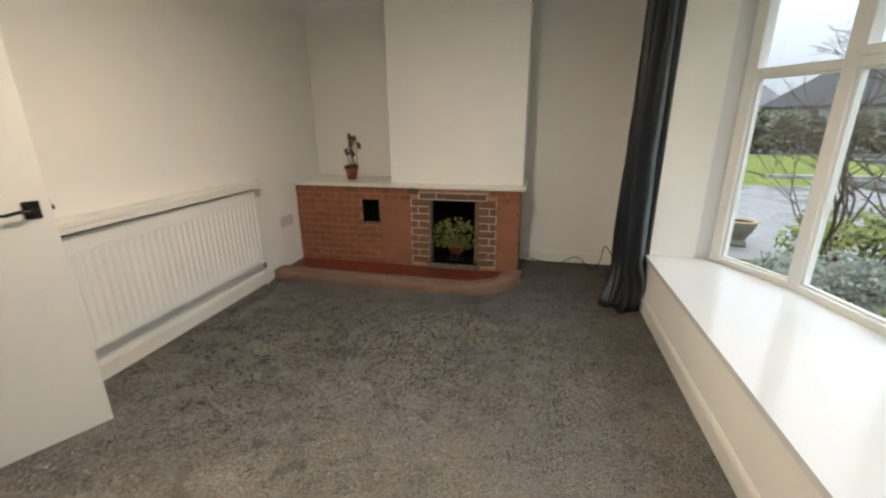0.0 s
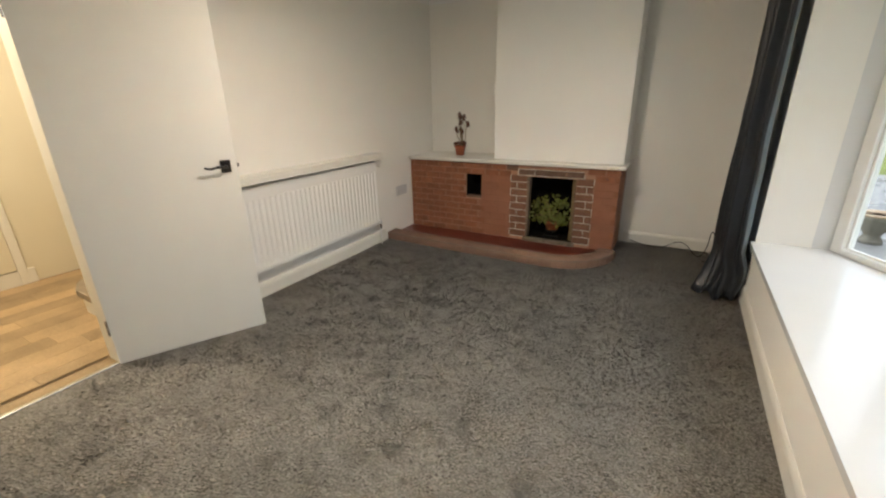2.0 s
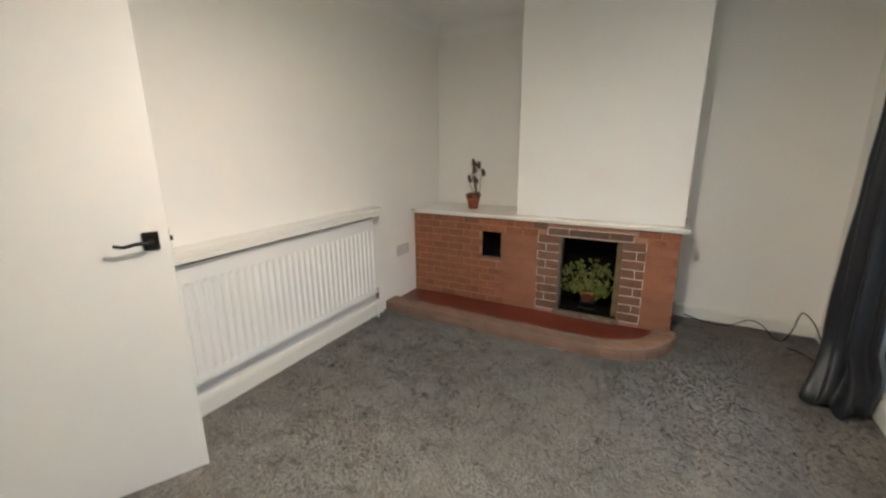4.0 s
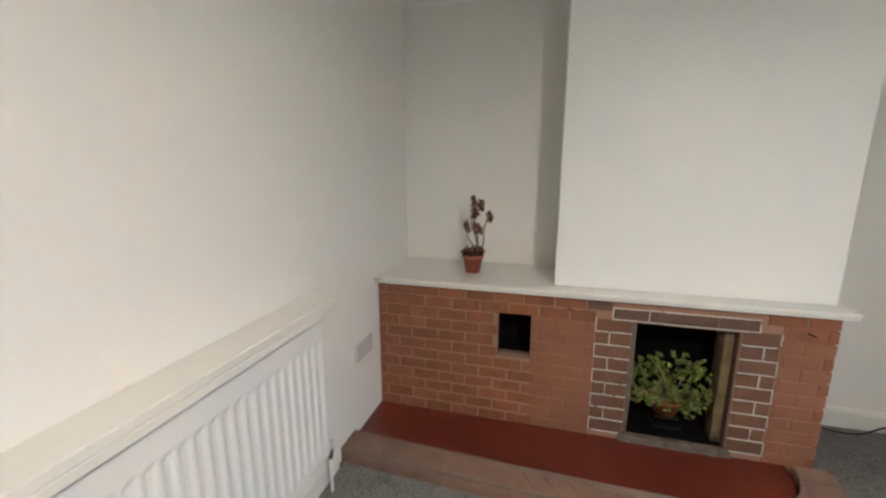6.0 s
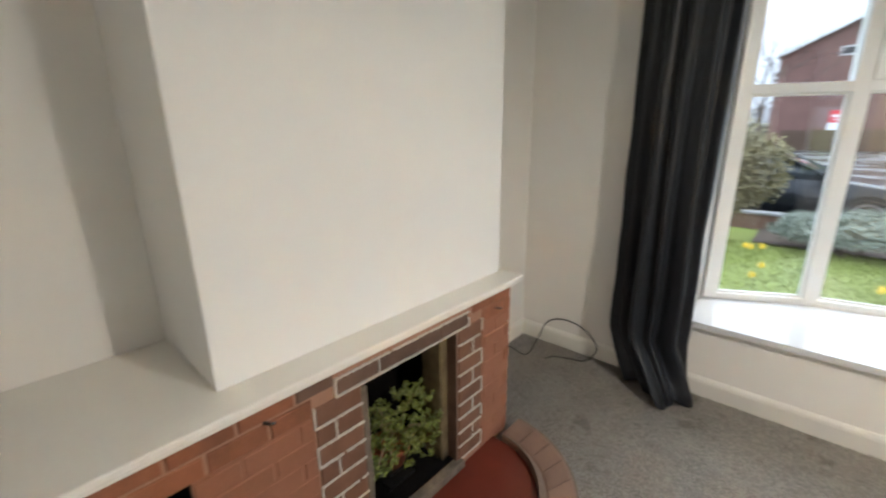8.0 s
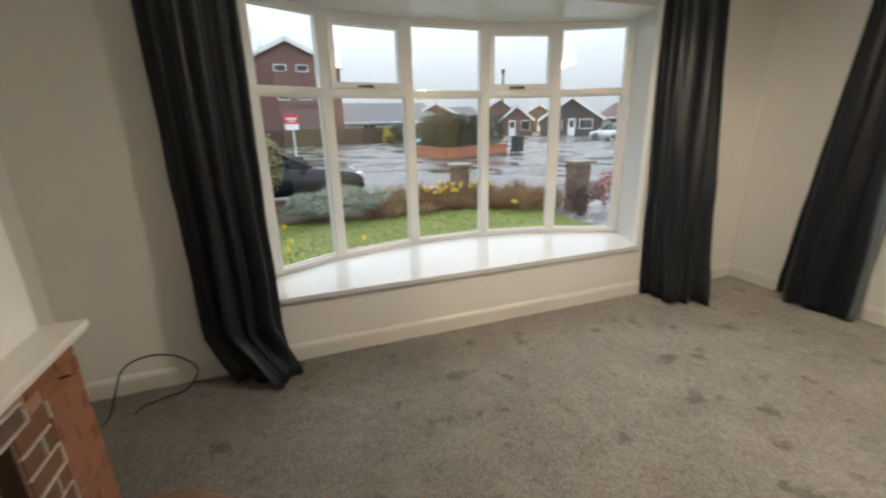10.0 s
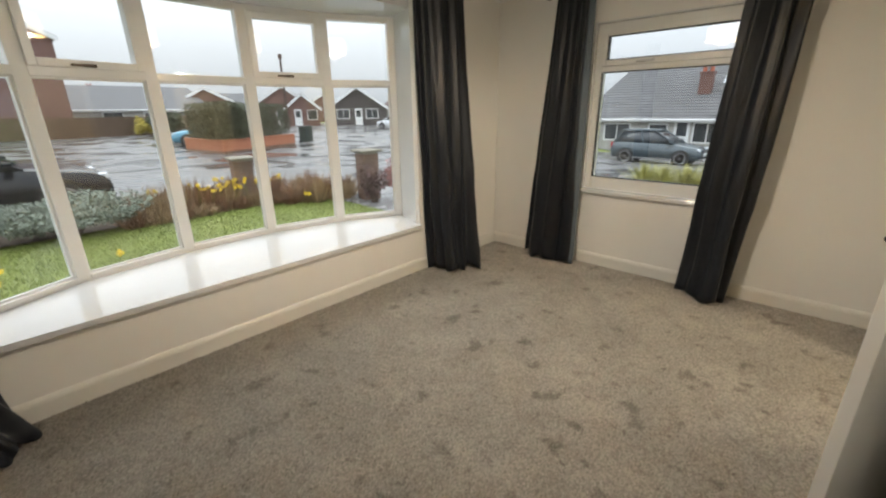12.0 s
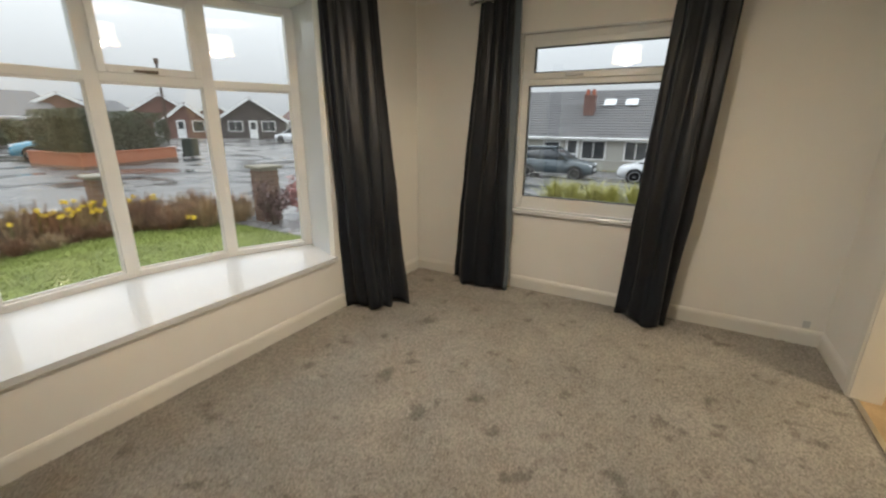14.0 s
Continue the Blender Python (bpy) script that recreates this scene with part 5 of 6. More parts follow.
# lawn blades
bm = bmesh.new()
rnd = random.Random(21)
for k in range(45000):
    x, y = rnd.uniform(2.1, 7.1), rnd.uniform(-1.6, 5.6)
    if x < 2.4 and 0.4 < y < 4.0:
        continue
    z, h, a = ground_z(x, y), rnd.uniform(0.015, 0.045), rnd.uniform(0, 6.28)
    w = 0.006
    bm.faces.new((bm.verts.new((x + w * math.cos(a), y + w * math.sin(a), z)), bm.verts.new((x - w * math.cos(a), y - w * math.sin(a), z)), bm.verts.new((x + rnd.uniform(-.02, .02), y + rnd.uniform(-.02, .02), z + h))))
tagged(part("lawn_grass", bm, BLADE), "short wet green lawn in the front garden", "grass", kind="stuff")


# ---- shrubs ----
def foliage(bm, c, r, count, size, rnd, lumps=9, flat=1.0, skin=0.55):
    """Leaf flakes crowded into uneven clumps round c, within radii r."""
    centres = []
    for k in range(lumps):
        a, b = rnd.uniform(0, 2 * math.pi), rnd.uniform(-0.5, 1.0)
        q = rnd.uniform(0.25, 0.75)
        centres.append((Vector((c[0] + r[0] * q * math.cos(a), c[1] + r[1] * q * math.sin(a), c[2] + r[2] * b * 0.6)), rnd.uniform(0.35, 0.6)))
    for k in range(count):
        o, s = centres[k % lumps]
        d = Vector((rnd.gauss(0, 1), rnd.gauss(0, 1), rnd.gauss(0, 1))).normalized()
        q = rnd.uniform(skin, 1.0) * s
        p = Vector((o.x + d.x * r[0] * q, o.y + d.y * r[1] * q, o.z + d.z * r[2] * q))
        if p.z < c[2] - r[2]:
            p.z = c[2] - r[2] + rnd.uniform(0, 0.1)
        u = Vector((rnd.gauss(0, 1), rnd.gauss(0, 1), rnd.gauss(0, 1) * flat)).normalized()
        v = u.orthogonal().normalized()
        l, w = size * rnd.uniform(0.7, 1.4), size * rnd.uniform(0.25, 0.45)
        a, b2, c2, d2 = bm.verts.new(p), bm.verts.new(p + u * l * 0.5 + v * w), bm.verts.new(p + u * l), bm.verts.new(p + u * l * 0.5 - v * w)
        bm.faces.new((a, b2, c2, d2))


def shrub(name, at, r, mat, count, size, label, seed, stems=7, lumps=10):
    rnd = random.Random(seed)
    z = ground_z(at[0], at[1])
    t = thing(name, label, "shrub", at=(at[0], at[1], z))
    bm = bmesh.new()
    foliage(bm, (0, 0, r[2]), r, count, size, rnd, lumps)
    part("crown", bm, mat, t)
    for k in range(stems):
        a = rnd.uniform(0, 6.28)
        part("stem", tube(bmesh.new(), arc_points([(0.05 * math.cos(a), 0.05 * math.sin(a), -0.05), (0.3 * r[0] * math.cos(a), 0.3 * r[1] * math.sin(a), r[2] * 0.7), (0.7 * r[0] * math.cos(a), 0.7 * r[1] * math.sin(a), r[2] * 1.4)], 3), 0.014, 6, 0.004), BARK, t)
    return t


def twigs(bm, p, d, length, r, depth, rnd):
    """Branches that fork and thin out."""
    q = p + d * length + Vector((rnd.gauss(0, 1), rnd.gauss(0, 1), rnd.gauss(0, 1))) * length * 0.08
    tube(bm, [p, (p + q) / 2 + Vector((rnd.gauss(0, 1), rnd.gauss(0, 1), 0)) * length * 0.05, q], r, 5, r * 0.65)
    if depth:
        for k in range(rnd.choice((2, 3))):
            e = (d + Vector((rnd.gauss(0, 1), rnd.gauss(0, 1), rnd.gauss(0, 0.6))) * 0.42).normalized()
            twigs(bm, q, e, length * rnd.uniform(0.6, 0.85), r * 0.62, depth - 1, rnd)


def twig_clump(at, r, h, label, seed):
    rnd = random.Random(seed)
    t = thing("heather_clump", label, "shrub", "heather clumps in flower bed", at=(at[0], at[1], ground_z(*at)))
    bm = bmesh.new()
    for q in range(300):
        a, s, hh = rnd.uniform(0, 6.28), abs(rnd.gauss(0, r * 0.7)), h * rnd.choice((rnd.uniform(0.45, 1.0), rnd.uniform(0.7, 1.45)))
        b = Vector((s * 0.6 * math.cos(a), s * 0.6 * math.sin(a), 0))
        e = Vector((s * 1.25 * math.cos(a) + rnd.gauss(0, .03), s * 1.25 * math.sin(a) + rnd.gauss(0, .03), hh))
        w = Vector((rnd.gauss(0, 1), rnd.gauss(0, 1), 0)).normalized() * 0.0055
        v = [bm.verts.new(c) for c in (b - w * 0.6, b + w * 0.6, b.lerp(e, 0.7) + w, b.lerp(e, 0.7) - w, e)]
        bm.faces.new(v[:4]), bm.faces.new((v[3], v[2], v[4]))
        for k in range(2):
            p = b.lerp(e, rnd.uniform(0.4, 0.9))
            d = Vector((rnd.gauss(0, 1), rnd.gauss(0, 1), rnd.uniform(0, 1))).normalized() * 0.05
            bm.faces.new([bm.verts.new(c) for c in (p, p + d * 0.6 + w, p + d, p + d * 0.6 - w)])
    part("twigs", bm, DRYSTEM if seed % 5 in (1, 3) else HEATHER, t)


shrub("juniper_bush", (7.0, 2.75), (0.6, 1.0, 0.34), JUNIPER, 11000, 0.045, "spreading blue-grey juniper at lawn edge", 31, 6, 14)
shrub("conifer_hedge", (7.0, 4.33), (0.62, 0.70, 1.02), CONIFER, 10500, 0.07, "olive brown rounded conifer in front garden", 32, 8, 16)
rnd = random.Random(33)
for k in range(16):
    y = 1.75 - k * 0.24
    twig_clump((7.35 + rnd.uniform(-0.35, 0.4), y + rnd.uniform(-0.1, 0.1)), 0.24, rnd.uniform(0.3, 0.5), "russet winter heather clump in flower bed", 40 + k)
for k in range(9):
    twig_clump((7.05 + rnd.uniform(-0.15, 0.15), 1.9 - k * 0.36), 0.2, rnd.uniform(0.16, 0.3), "low russet heather at the edge of the lawn", 80 + k)
for k in range(9):
    twig_clump((6.5 + rnd.uniform(-0.35, 0.35), -0.75 - k * 0.17), 0.22, rnd.uniform(0.28, 0.46), "russet winter heather clump in flower bed", 60 + k)
shrub("maroon_shrub", (5.35, -1.95), (0.36, 0.36, 0.42), MAROON, 750, 0.05, "sparse maroon leaved shrub beside brick gate pier", 70, 10, 10)
shrub("pink_shrub", (5.75, -2.95), (0.42, 0.42, 0.40), PINK, 800, 0.055, "shrub with pink young leaves", 71, 6, 9)
shrub("green_shrub", (5.3, -3.2), (0.4, 0.4, 0.32), HEDGE, 1500, 0.06, "low dark green shrub", 72, 6, 8)
shrub("evergreen_shrub", (3.0, 4.75), (0.7, 0.6, 0.30), JUNIPER, 3600, 0.06, "low grey-green shrub below bow window", 73, 5, 12)
shrub("mahonia_shrub", (3.75, 5.75), (0.5, 0.55, 0.42), LIMELEAF, 1000, 0.075, "yellow-green leafy shrub under bare stems", 74, 6, 9)
shrub("forsythia_bush", (41.2, -6.2), (0.8, 0.8, 0.75), FORSYTHIA, 900, 0.2, "yellow flowering bush by far fence", 75, 3, 8)
shrub("laurel_bush", (40, -7.6), (1.4, 1.6, 0.95), HEDGE, 1500, 0.22, "dark green bush by far fence", 76, 3, 8)
shrub("garden_bush", (56, -29), (1.2, 1.2, 0.9), HEDGE, 900, 0.25, "round green bush before a bungalow", 77, 3, 7)
bare = thing("bare_shrub", "tall bare twiggy shrub outside the bow window", "shrub", at=(3.7, 5.6, -0.4))
rnd = random.Random(34)
for k in range(9):
    bm = bmesh.new()
    a = rnd.uniform(0, 6.28)
    twigs(bm, Vector((0.25 * math.cos(a), 0.25 * math.sin(a), 0)), Vector((0.25 * math.cos(a), 0.25 * math.sin(a), 1)).normalized(), rnd.uniform(0.6, 0.85), 0.018, 4, rnd)
    part("branch", bm, BARK, bare)


def tree(at, h, seed, label):
    t = thing("bare_tree", label, "tree", at=(at[0], at[1], ground_z(*at)))
    rnd = random.Random(seed)
    part("trunk", tube(bmesh.new(), [(0, 0, 0), (0.05, 0, h * 0.2), (0, 0.05, h * 0.36)], 0.16, 8, 0.10), BARK, t)
    bm = bmesh.new()
    for k in range(5):
        twigs(bm, Vector((0, 0.05, h * (0.3 + 0.015 * k))), Vector((rnd.gauss(0, 0.5), rnd.gauss(0, 0.5), 1)).normalized(), h * 0.2, 0.055, 4, rnd)
    part("crown", bm, BARK, t)


tree((12.0, 15.0), 7.5, 81, "leafless street tree against the sky")
tree((30.0, 6.5), 8.5, 82, "leafless street tree before brick house")
tree((15.0, 22.0), 7.0, 83, "leafless garden tree against the sky")

# ornamental grass outside the small window
rnd = random.Random(35)
for k, (x, y) in enumerate(((1.0, -4.9), (0.62, -4.7), (0.28, -4.95), (-0.05, -4.75), (-0.4, -4.9))):
    t = thing("ornamental_grass", "clump of pale yellow-green arching grass", "grass clump", "grass clumps under small window", at=(x, y, ground_z(x, y)))
    bm = bmesh.new()
    for q in range(420):
        a, r, h = rnd.uniform(0, 6.28), abs(rnd.gauss(0, 0.24)), rnd.uniform(0.55, 0.95)
        b = Vector((0.06 * math.cos(a), 0.06 * math.sin(a), 0))
        m = Vector((r * 0.6 * math.cos(a), r * 0.6 * math.sin(a), h * 0.75))
        e = Vector((r * 1.3 * math.cos(a), r * 1.3 * math.sin(a), h))
        s = Vector((-math.sin(a), math.cos(a), 0)) * 0.008
        v = [bm.verts.new(c) for c in (b - s, b + s, m + s, m - s, e)]
        bm.faces.new(v[:4]), bm.faces.new((v[3], v[2], v[4]))
    part("blades", bm, STRAW, t)

# daffodils
def daffodil(x, y, h, seed):
    rnd = random.Random(seed)
    t = thing("daffodil", "yellow daffodil in flower", "flower", "garden daffodils", at=(x, y, ground_z(x, y)))
    lean = Vector((rnd.uniform(-.05, .05), rnd.uniform(-.05, .05), h))
    part("stalk", tube(bmesh.new(), [Vector((0, 0, 0)), lean * 0.5 + Vector((0.01, 0, 0)), lean], 0.005, 5, 0.004), BLADE, t)
    bm = bmesh.new()
    face = Vector((-1, rnd.uniform(-.6, .6), 0.1)).normalized()
    e = face.orthogonal().normalized()
    f = face.cross(e)
    for k in range(6):
        a = k * math.pi / 3
        d = e * math.cos(a) + f * math.sin(a)
        leaf(bm, lean, d, 0.05, 0.019)
    part("petals", bm, YELLOW, t)
    part("trumpet", tube(bmesh.new(), [lean, lean + face * 0.03, lean + face * 0.045], 0.014, 7, 0.022), YELLOW, t)


rnd = random.Random(36)
for k in range(62):
    daffodil(7.35 + rnd.uniform(-0.25, 0.35), rnd.choice((rnd.uniform(-1.1, 1.6), rnd.gauss(0.0, 0.35))), rnd.uniform(0.36, 0.56), 100 + k)
for k, (x, y) in enumerate(((5.5, 3.72), (5.55, 3.78), (5.6, 3.66), (4.6, 3.6), (4.2, 3.55), (6.0, -0.75), (5.9, -0.8), (4.4, 2.6), (3.95, 5.1))):
    daffodil(x, y, 0.30, 150 + k)

# ---- gate piers, planter, bin, sign, pole, urn ----
def pier(x, y, top, label):
    z0 = ground_z(x, y)
    t = thing("gate_pier", label, "pier", "brick gate piers", at=(x, y, z0), rz=-8)
    h = top - z0
    part("core", boxes([(-0.172, 0.172, -0.172, 0.172, -0.1, h - 0.06)]), KERB, t)
    n = int((h - 0.06) / 0.075)
    me = {}
    for key, w in (("long", 0.215), ("half", 0.115)):
        bm = box(bmesh.new(), 0, w - 0.01, -0.012, 0.0, 0, 0.065)
        me[key] = bpy.data.meshes.new("brick")
        bm.to_mesh(me[key])
        bm.free()
        me[key].materials.append(PIERBRICK)
    for r in range(n):
        for s in range(4):
            for off, key in (((-0.172, "long"), (0.05, "half")) if (r + s) % 2 else ((-0.172, "half"), (-0.05, "long"))):
                ob = new("brick", me[key])
                ob.parent = t
                ob.matrix_basis = pose(0, 0, 0, 0, 0, 90 * s) @ pose(off, -0.172, 0.005 + r * 0.075)
    part("cap", boxes([(-0.25, 0.25, -0.25, 0.25, h - 0.05, h)], 0.012), STONE, t, "flat stone cap")


pier(7.45, -0.18, 0.57, "brown brick gate pier with flat cap among heather")
pier(5.80, -2.15, 0.66, "brown brick gate pier with flat cap beside maroon shrub")
gw = thing("front_wall", "low brown brick wall behind the flower bed", "wall", at=(8.45, 2.0, -0.4))
part("body", boxes([(-0.1, 0.1, -1.9, 4.2, -0.1, 0.28)], 0.004), PIERBRICK, gw)
part("coping", boxes([(-0.13, 0.13, -1.9, 4.2, 0.281, 0.33)], 0.008), KERB, gw)

C, PL, PR = Vector((19.3, -4.3)), Vector((23.0, -3.9)), Vector((21.6, -9.0))
plz = -0.40
planter = thing("raised_planter", "orange painted brick planter wall on street corner", "planter", at=(C.x, C.y, plz))
for a, b in ((C, PL), (C, PR)):
    d = (b - a)
    m = pose(0, 0, 0, 0, 0, math.degrees(math.atan2(d.y, d.x)))
    part("wall", boxes([(-0.1, d.length, -0.11, 0.11, 0.12, 0.58)], 0.006, m), ORANGEBRICK, planter)
    part("plinth", boxes([(-0.12, d.length, -0.13, 0.13, -0.1, 0.12)], 0.004, m), PIERBRICK, planter)
    part("coping", boxes([(-0.13, d.length, -0.15, 0.15, 0.58, 0.63)], 0.008, m), ORANGEBRICK, planter)
part("earth_fill", slab(bmesh.new(), [(0.1, 0.0), (3.7, 0.3), (2.3, -4.6)], 0.0, 0.56), EARTH, planter)
hedge = thing("clipped_hedge", "dark clipped hedge growing in orange brick planter", "hedge", at=(C.x, C.y, plz + 0.55))
rnd = random.Random(37)
bm = bmesh.new()
for a, b in ((C, PL), (C, PR)):
    d = b - a
    u = d.normalized()
    nrm = Vector((-u.y, u.x))
    if nrm.dot(Vector((21.5, -5.8)) - a) < 0:
        nrm = -nrm
    for k in range(11000):
        s, w, h = rnd.uniform(0.05, d.length), rnd.uniform(0.15, 1.25), rnd.uniform(0.05, 1.72)
        if 0.3 < w < 1.1 and 0.2 < h < 1.45:
            w = rnd.choice((0.15, 1.2)) + rnd.uniform(-.08, .1)
        bulge = 0.12 * noise.noise((s * 0.9, h * 1.5, 3.0)) + 0.05 * noise.noise((s * 3, h * 3, 1.0))
        p = Vector((u.x * s + nrm.x * (w - bulge), u.y * s + nrm.y * (w - bulge), h + 1.2 * bulge))
        q = Vector((rnd.gauss(0, 1), rnd.gauss(0, 1), rnd.gauss(0, 1))).normalized() * 0.085
        v = q.orthogonal().normalized() * 0.034
        bm.faces.new([bm.verts.new(x) for x in (p - q * 0.5, p + v, p + q * 0.5, p - v)])
part("crown", bm, HEDGE, hedge)
for a, b in ((C, PL), (C, PR)):
    for k in range(6):
        o = (b - a) * (k + 0.5) / 6
        part("stem", tube(bmesh.new(), [(o.x + 0.5, o.y - 0.35, 0), (o.x + 0.5, o.y - 0.3, 1.0)], 0.03, 6, 0.015), BARK, hedge)
bm = bmesh.new()
bin_ = thing("wheelie_bin", "dark green plastic wheelie bin by planter", "bin", at=(22.4, -10.3, -0.4), rz=20)
part("body", slab(bm, [(-0.26, -0.3), (0.26, -0.3), (0.26, 0.3), (-0.26, 0.3)], 0.06, 0.95), BINGREEN, bin_)
part("lid", boxes([(-0.3, 0.32, -0.33, 0.33, 0.951, 1.01)], 0.02), BINGREEN, bin_)
for y in (-0.28, 0.28):
    part("wheel", lathe(bmesh.new(), [(0.1, -0.03), (0.1, 0.03)], m=pose(0.24, y, 0.1, 90)), TYRE, bin_)
sg = thing("estate_sign", "red and white estate agent board on white post", "sign", at=(23.0, 3.05, -0.4), rz=0)
part("post", boxes([(0.0, 0.07, -0.035, 0.035, -0.1, 2.52)], 0.004), WHITE, sg)
part("red_board", boxes([(-0.03, -0.002, -0.30, 0.38, 2.02, 2.52)]), SIGNRED, sg)
part("white_board", boxes([(-0.03, -0.002, -0.30, 0.38, 1.72, 2.015)]), WHITE, sg)
part("lettering", boxes([(-0.034, -0.0305, -0.22, 0.30, 2.24, 2.33), (-0.034, -0.0305, -0.15, 0.24, 2.12, 2.17)]), WHITE, sg)
tp = thing("telegraph_pole", "tall dark wooden telegraph pole", "pole", at=(47.5, -22.5, -0.4))
part("shaft", tube(bmesh.new(), [(0, 0, -0.2), (0, 0, 8.0)], 0.15, 10, 0.11), BARK, tp)
part("cap", lathe(bmesh.new(), [(0.2, 7.6), (0.22, 7.7), (0.2, 8.1)]), FENCE, tp)
ur = thing("garden_urn", "round stone garden urn with a buff rim on the driveway", "planter", at=(3.26, 7.11, -0.385))
part("bowl", lathe(bmesh.new(), [(0.12, 0), (0.11, 0.05), (0.08, 0.09), (0.10, 0.13), (0.155, 0.23), (0.185, 0.31), (0.19, 0.345), (0.15, 0.345), (0.14, 0.30), (0.002, 0.29)], n=24), STONE, ur, "", True)
part("rim", lathe(bmesh.new(), [(0.186, 0.346), (0.20, 0.355), (0.20, 0.38), (0.165, 0.38), (0.165, 0.346)], n=24), RIM, ur, "buff glazed rim", True)
part("soil", lathe(bmesh.new(), [(0.16, 0.30), (0.002, 0.33)], n=18), EARTH, ur)
ur2 = copy_thing(ur, pose(2.88, 7.18, -0.385))


# ---- cars ----
def car(at, rz, paint, label, L=4.2, H=1.5, W=1.75, nose=1.0):
    t = thing("parked_car", label, "car", at=(at[0], at[1], ground_z(*at) + 0.025), rz=rz)
    hl = L / 2
    side = [(-hl, 0.42), (-hl + 0.05, 0.28), (-hl + 0.35, 0.22), (hl - 0.35, 0.22), (hl - 0.04, 0.28), (hl, 0.45), (hl - 0.05, 0.66), (hl - 0.25, 0.76), (hl - 1.05 * nose, 0.90), (-hl + 0.35, 0.95), (-hl + 0.06, 0.88), (-hl, 0.62)]
    bm = bmesh.new()
    rings = []
    for yy, sx, sz in ((-W / 2, 0.955, 0.0), (-W / 2 + 0.07, 0.99, 0.012), (-W / 4, 1.0, 0.02), (W / 4, 1.0, 0.02), (W / 2 - 0.07, 0.99, 0.012), (W / 2, 0.955, 0.0)):
        rings.append([bm.verts.new((x * sx, yy * (1 - 0.03 * (z > 0.7)), z + sz * (z > 0.6))) for x, z in side])
    for a, b in zip(rings, rings[1:]):
        for i in range(len(side)):
            j = (i + 1) % len(side)
            bm.faces.new((a[i], a[j], b[j], b[i]))
    bm.faces.new(rings[0]), bm.faces.new(rings[-1][::-1])
    bmesh.ops.bevel(bm, geom=bm.edges[:], offset=0.03, segments=2, affect="EDGES")
    part("body", bm, paint, t, "", True)
    for side_y in (-1, 1):
        part("door_seam", boxes([(x - 0.006, x + 0.006, side_y * (W / 2 - 0.012) - 0.006, side_y * (W / 2 - 0.012) + 0.006, 0.32, 0.86) for x in (hl - 1.35 * nose, -hl + 0.38 * L, -hl + 0.24 * L)]), TYRE, t)
        part("door_handle", boxes([(-hl + 0.42 * L, -hl + 0.42 * L + 0.14, side_y * (W / 2 - 0.01) - 0.015, side_y * (W / 2 - 0.01) + 0.015, 0.76, 0.79)], 0.004), paint, t)
    part("lower_grille", boxes([(hl - 0.06, hl + 0.002, -0.5, 0.5, 0.30, 0.40), (hl - 0.07, hl - 0.006, -0.32, 0.32, 0.56, 0.66)], 0.01), TYRE, t)
    low = [(-hl + 0.12, 0.92), (hl - 1.05 * nose, 0.90)]
    up = [(-hl + 0.5, H - 0.06), (hl - 1.95 * nose, H - 0.06)]
    mid = [(low[0][0] + (up[0][0] - low[0][0]) * 0.45, 0.92 + (H - 0.98) * 0.6), (low[1][0] + (up[1][0] - low[1][0]) * 0.55, 0.91 + (H - 0.97) * 0.6)]
    line = low + [mid[1]] + up[::-1] + [mid[0]]
    bm = bmesh.new()
    rings = []
    for y, k in ((-1, 0.0), (-0.86, 0.025), (0, 0.05), (0.86, 0.025), (1, 0.0)):
        rings.append([bm.verts.new((x * (1 + 0.4 * k), y * (W / 2 - 0.08 - 0.14 * max(0, (z - 0.92) / (H - 0.98)) ** 1.3), z + k * 0.5 * (z > H - 0.1))) for x, z in line])
    for a, b in zip(rings, rings[1:]):
        for i in range(6):
            j = (i + 1) % 6
            bm.faces.new((a[i], a[j], b[j], b[i]))
    bm.faces.new(rings[0]), bm.faces.new(rings[-1][::-1])
    part("glasshouse", bm, DARKGLASS, t, "dark tinted windows", True)
    rw = W / 2 - 0.2
    bm = boxes([(up[0][0] - 0.08, up[1][0] + 0.08, -rw, rw, H - 0.07, H)])
    bmesh.ops.bevel(bm, geom=bm.edges[:], offset=0.055, segments=3, affect="EDGES")
    part("roof", bm, paint, t, "", True)
    for s in (-1, 1):
        for x0, x1 in ((low[1][0], up[1][0]), (low[0][0], up[0][0]), ((low[0][0] + low[1][0]) / 2, (up[0][0] + up[1][0]) / 2 + 0.1)):
            part("pillar", tube(bmesh.new(), [(x0, s * (W / 2 - 0.075), 0.91), (x1, s * (W / 2 - 0.215), H - 0.05)], 0.035, 6), paint, t)
        part("door_mirror", boxes([(low[1][0] - 0.25, low[1][0] - 0.12, s * (W / 2 + 0.0) - 0.08, s * (W / 2 + 0.0) + 0.08, 0.95, 1.07)], 0.02), paint, t)
        part("sill_trim", boxes([(-hl + 0.9, hl - 0.95, s * (W / 2 - 0.01) - 0.012, s * (W / 2 - 0.01) + 0.012, 0.24, 0.29)], 0.004), CHROME, t)
        part("headlight", boxes([(hl - 0.22, hl - 0.06, s * (W / 2 - 0.22) - 0.15, s * (W / 2 - 0.22) + 0.15, 0.62, 0.74)], 0.02), LENS, t)
        part("tail_light", boxes([(-hl + 0.0, -hl + 0.12, s * (W / 2 - 0.17) - 0.1, s * (W / 2 - 0.17) + 0.1, 0.68, 0.92)], 0.02), LIGHTRED, t)
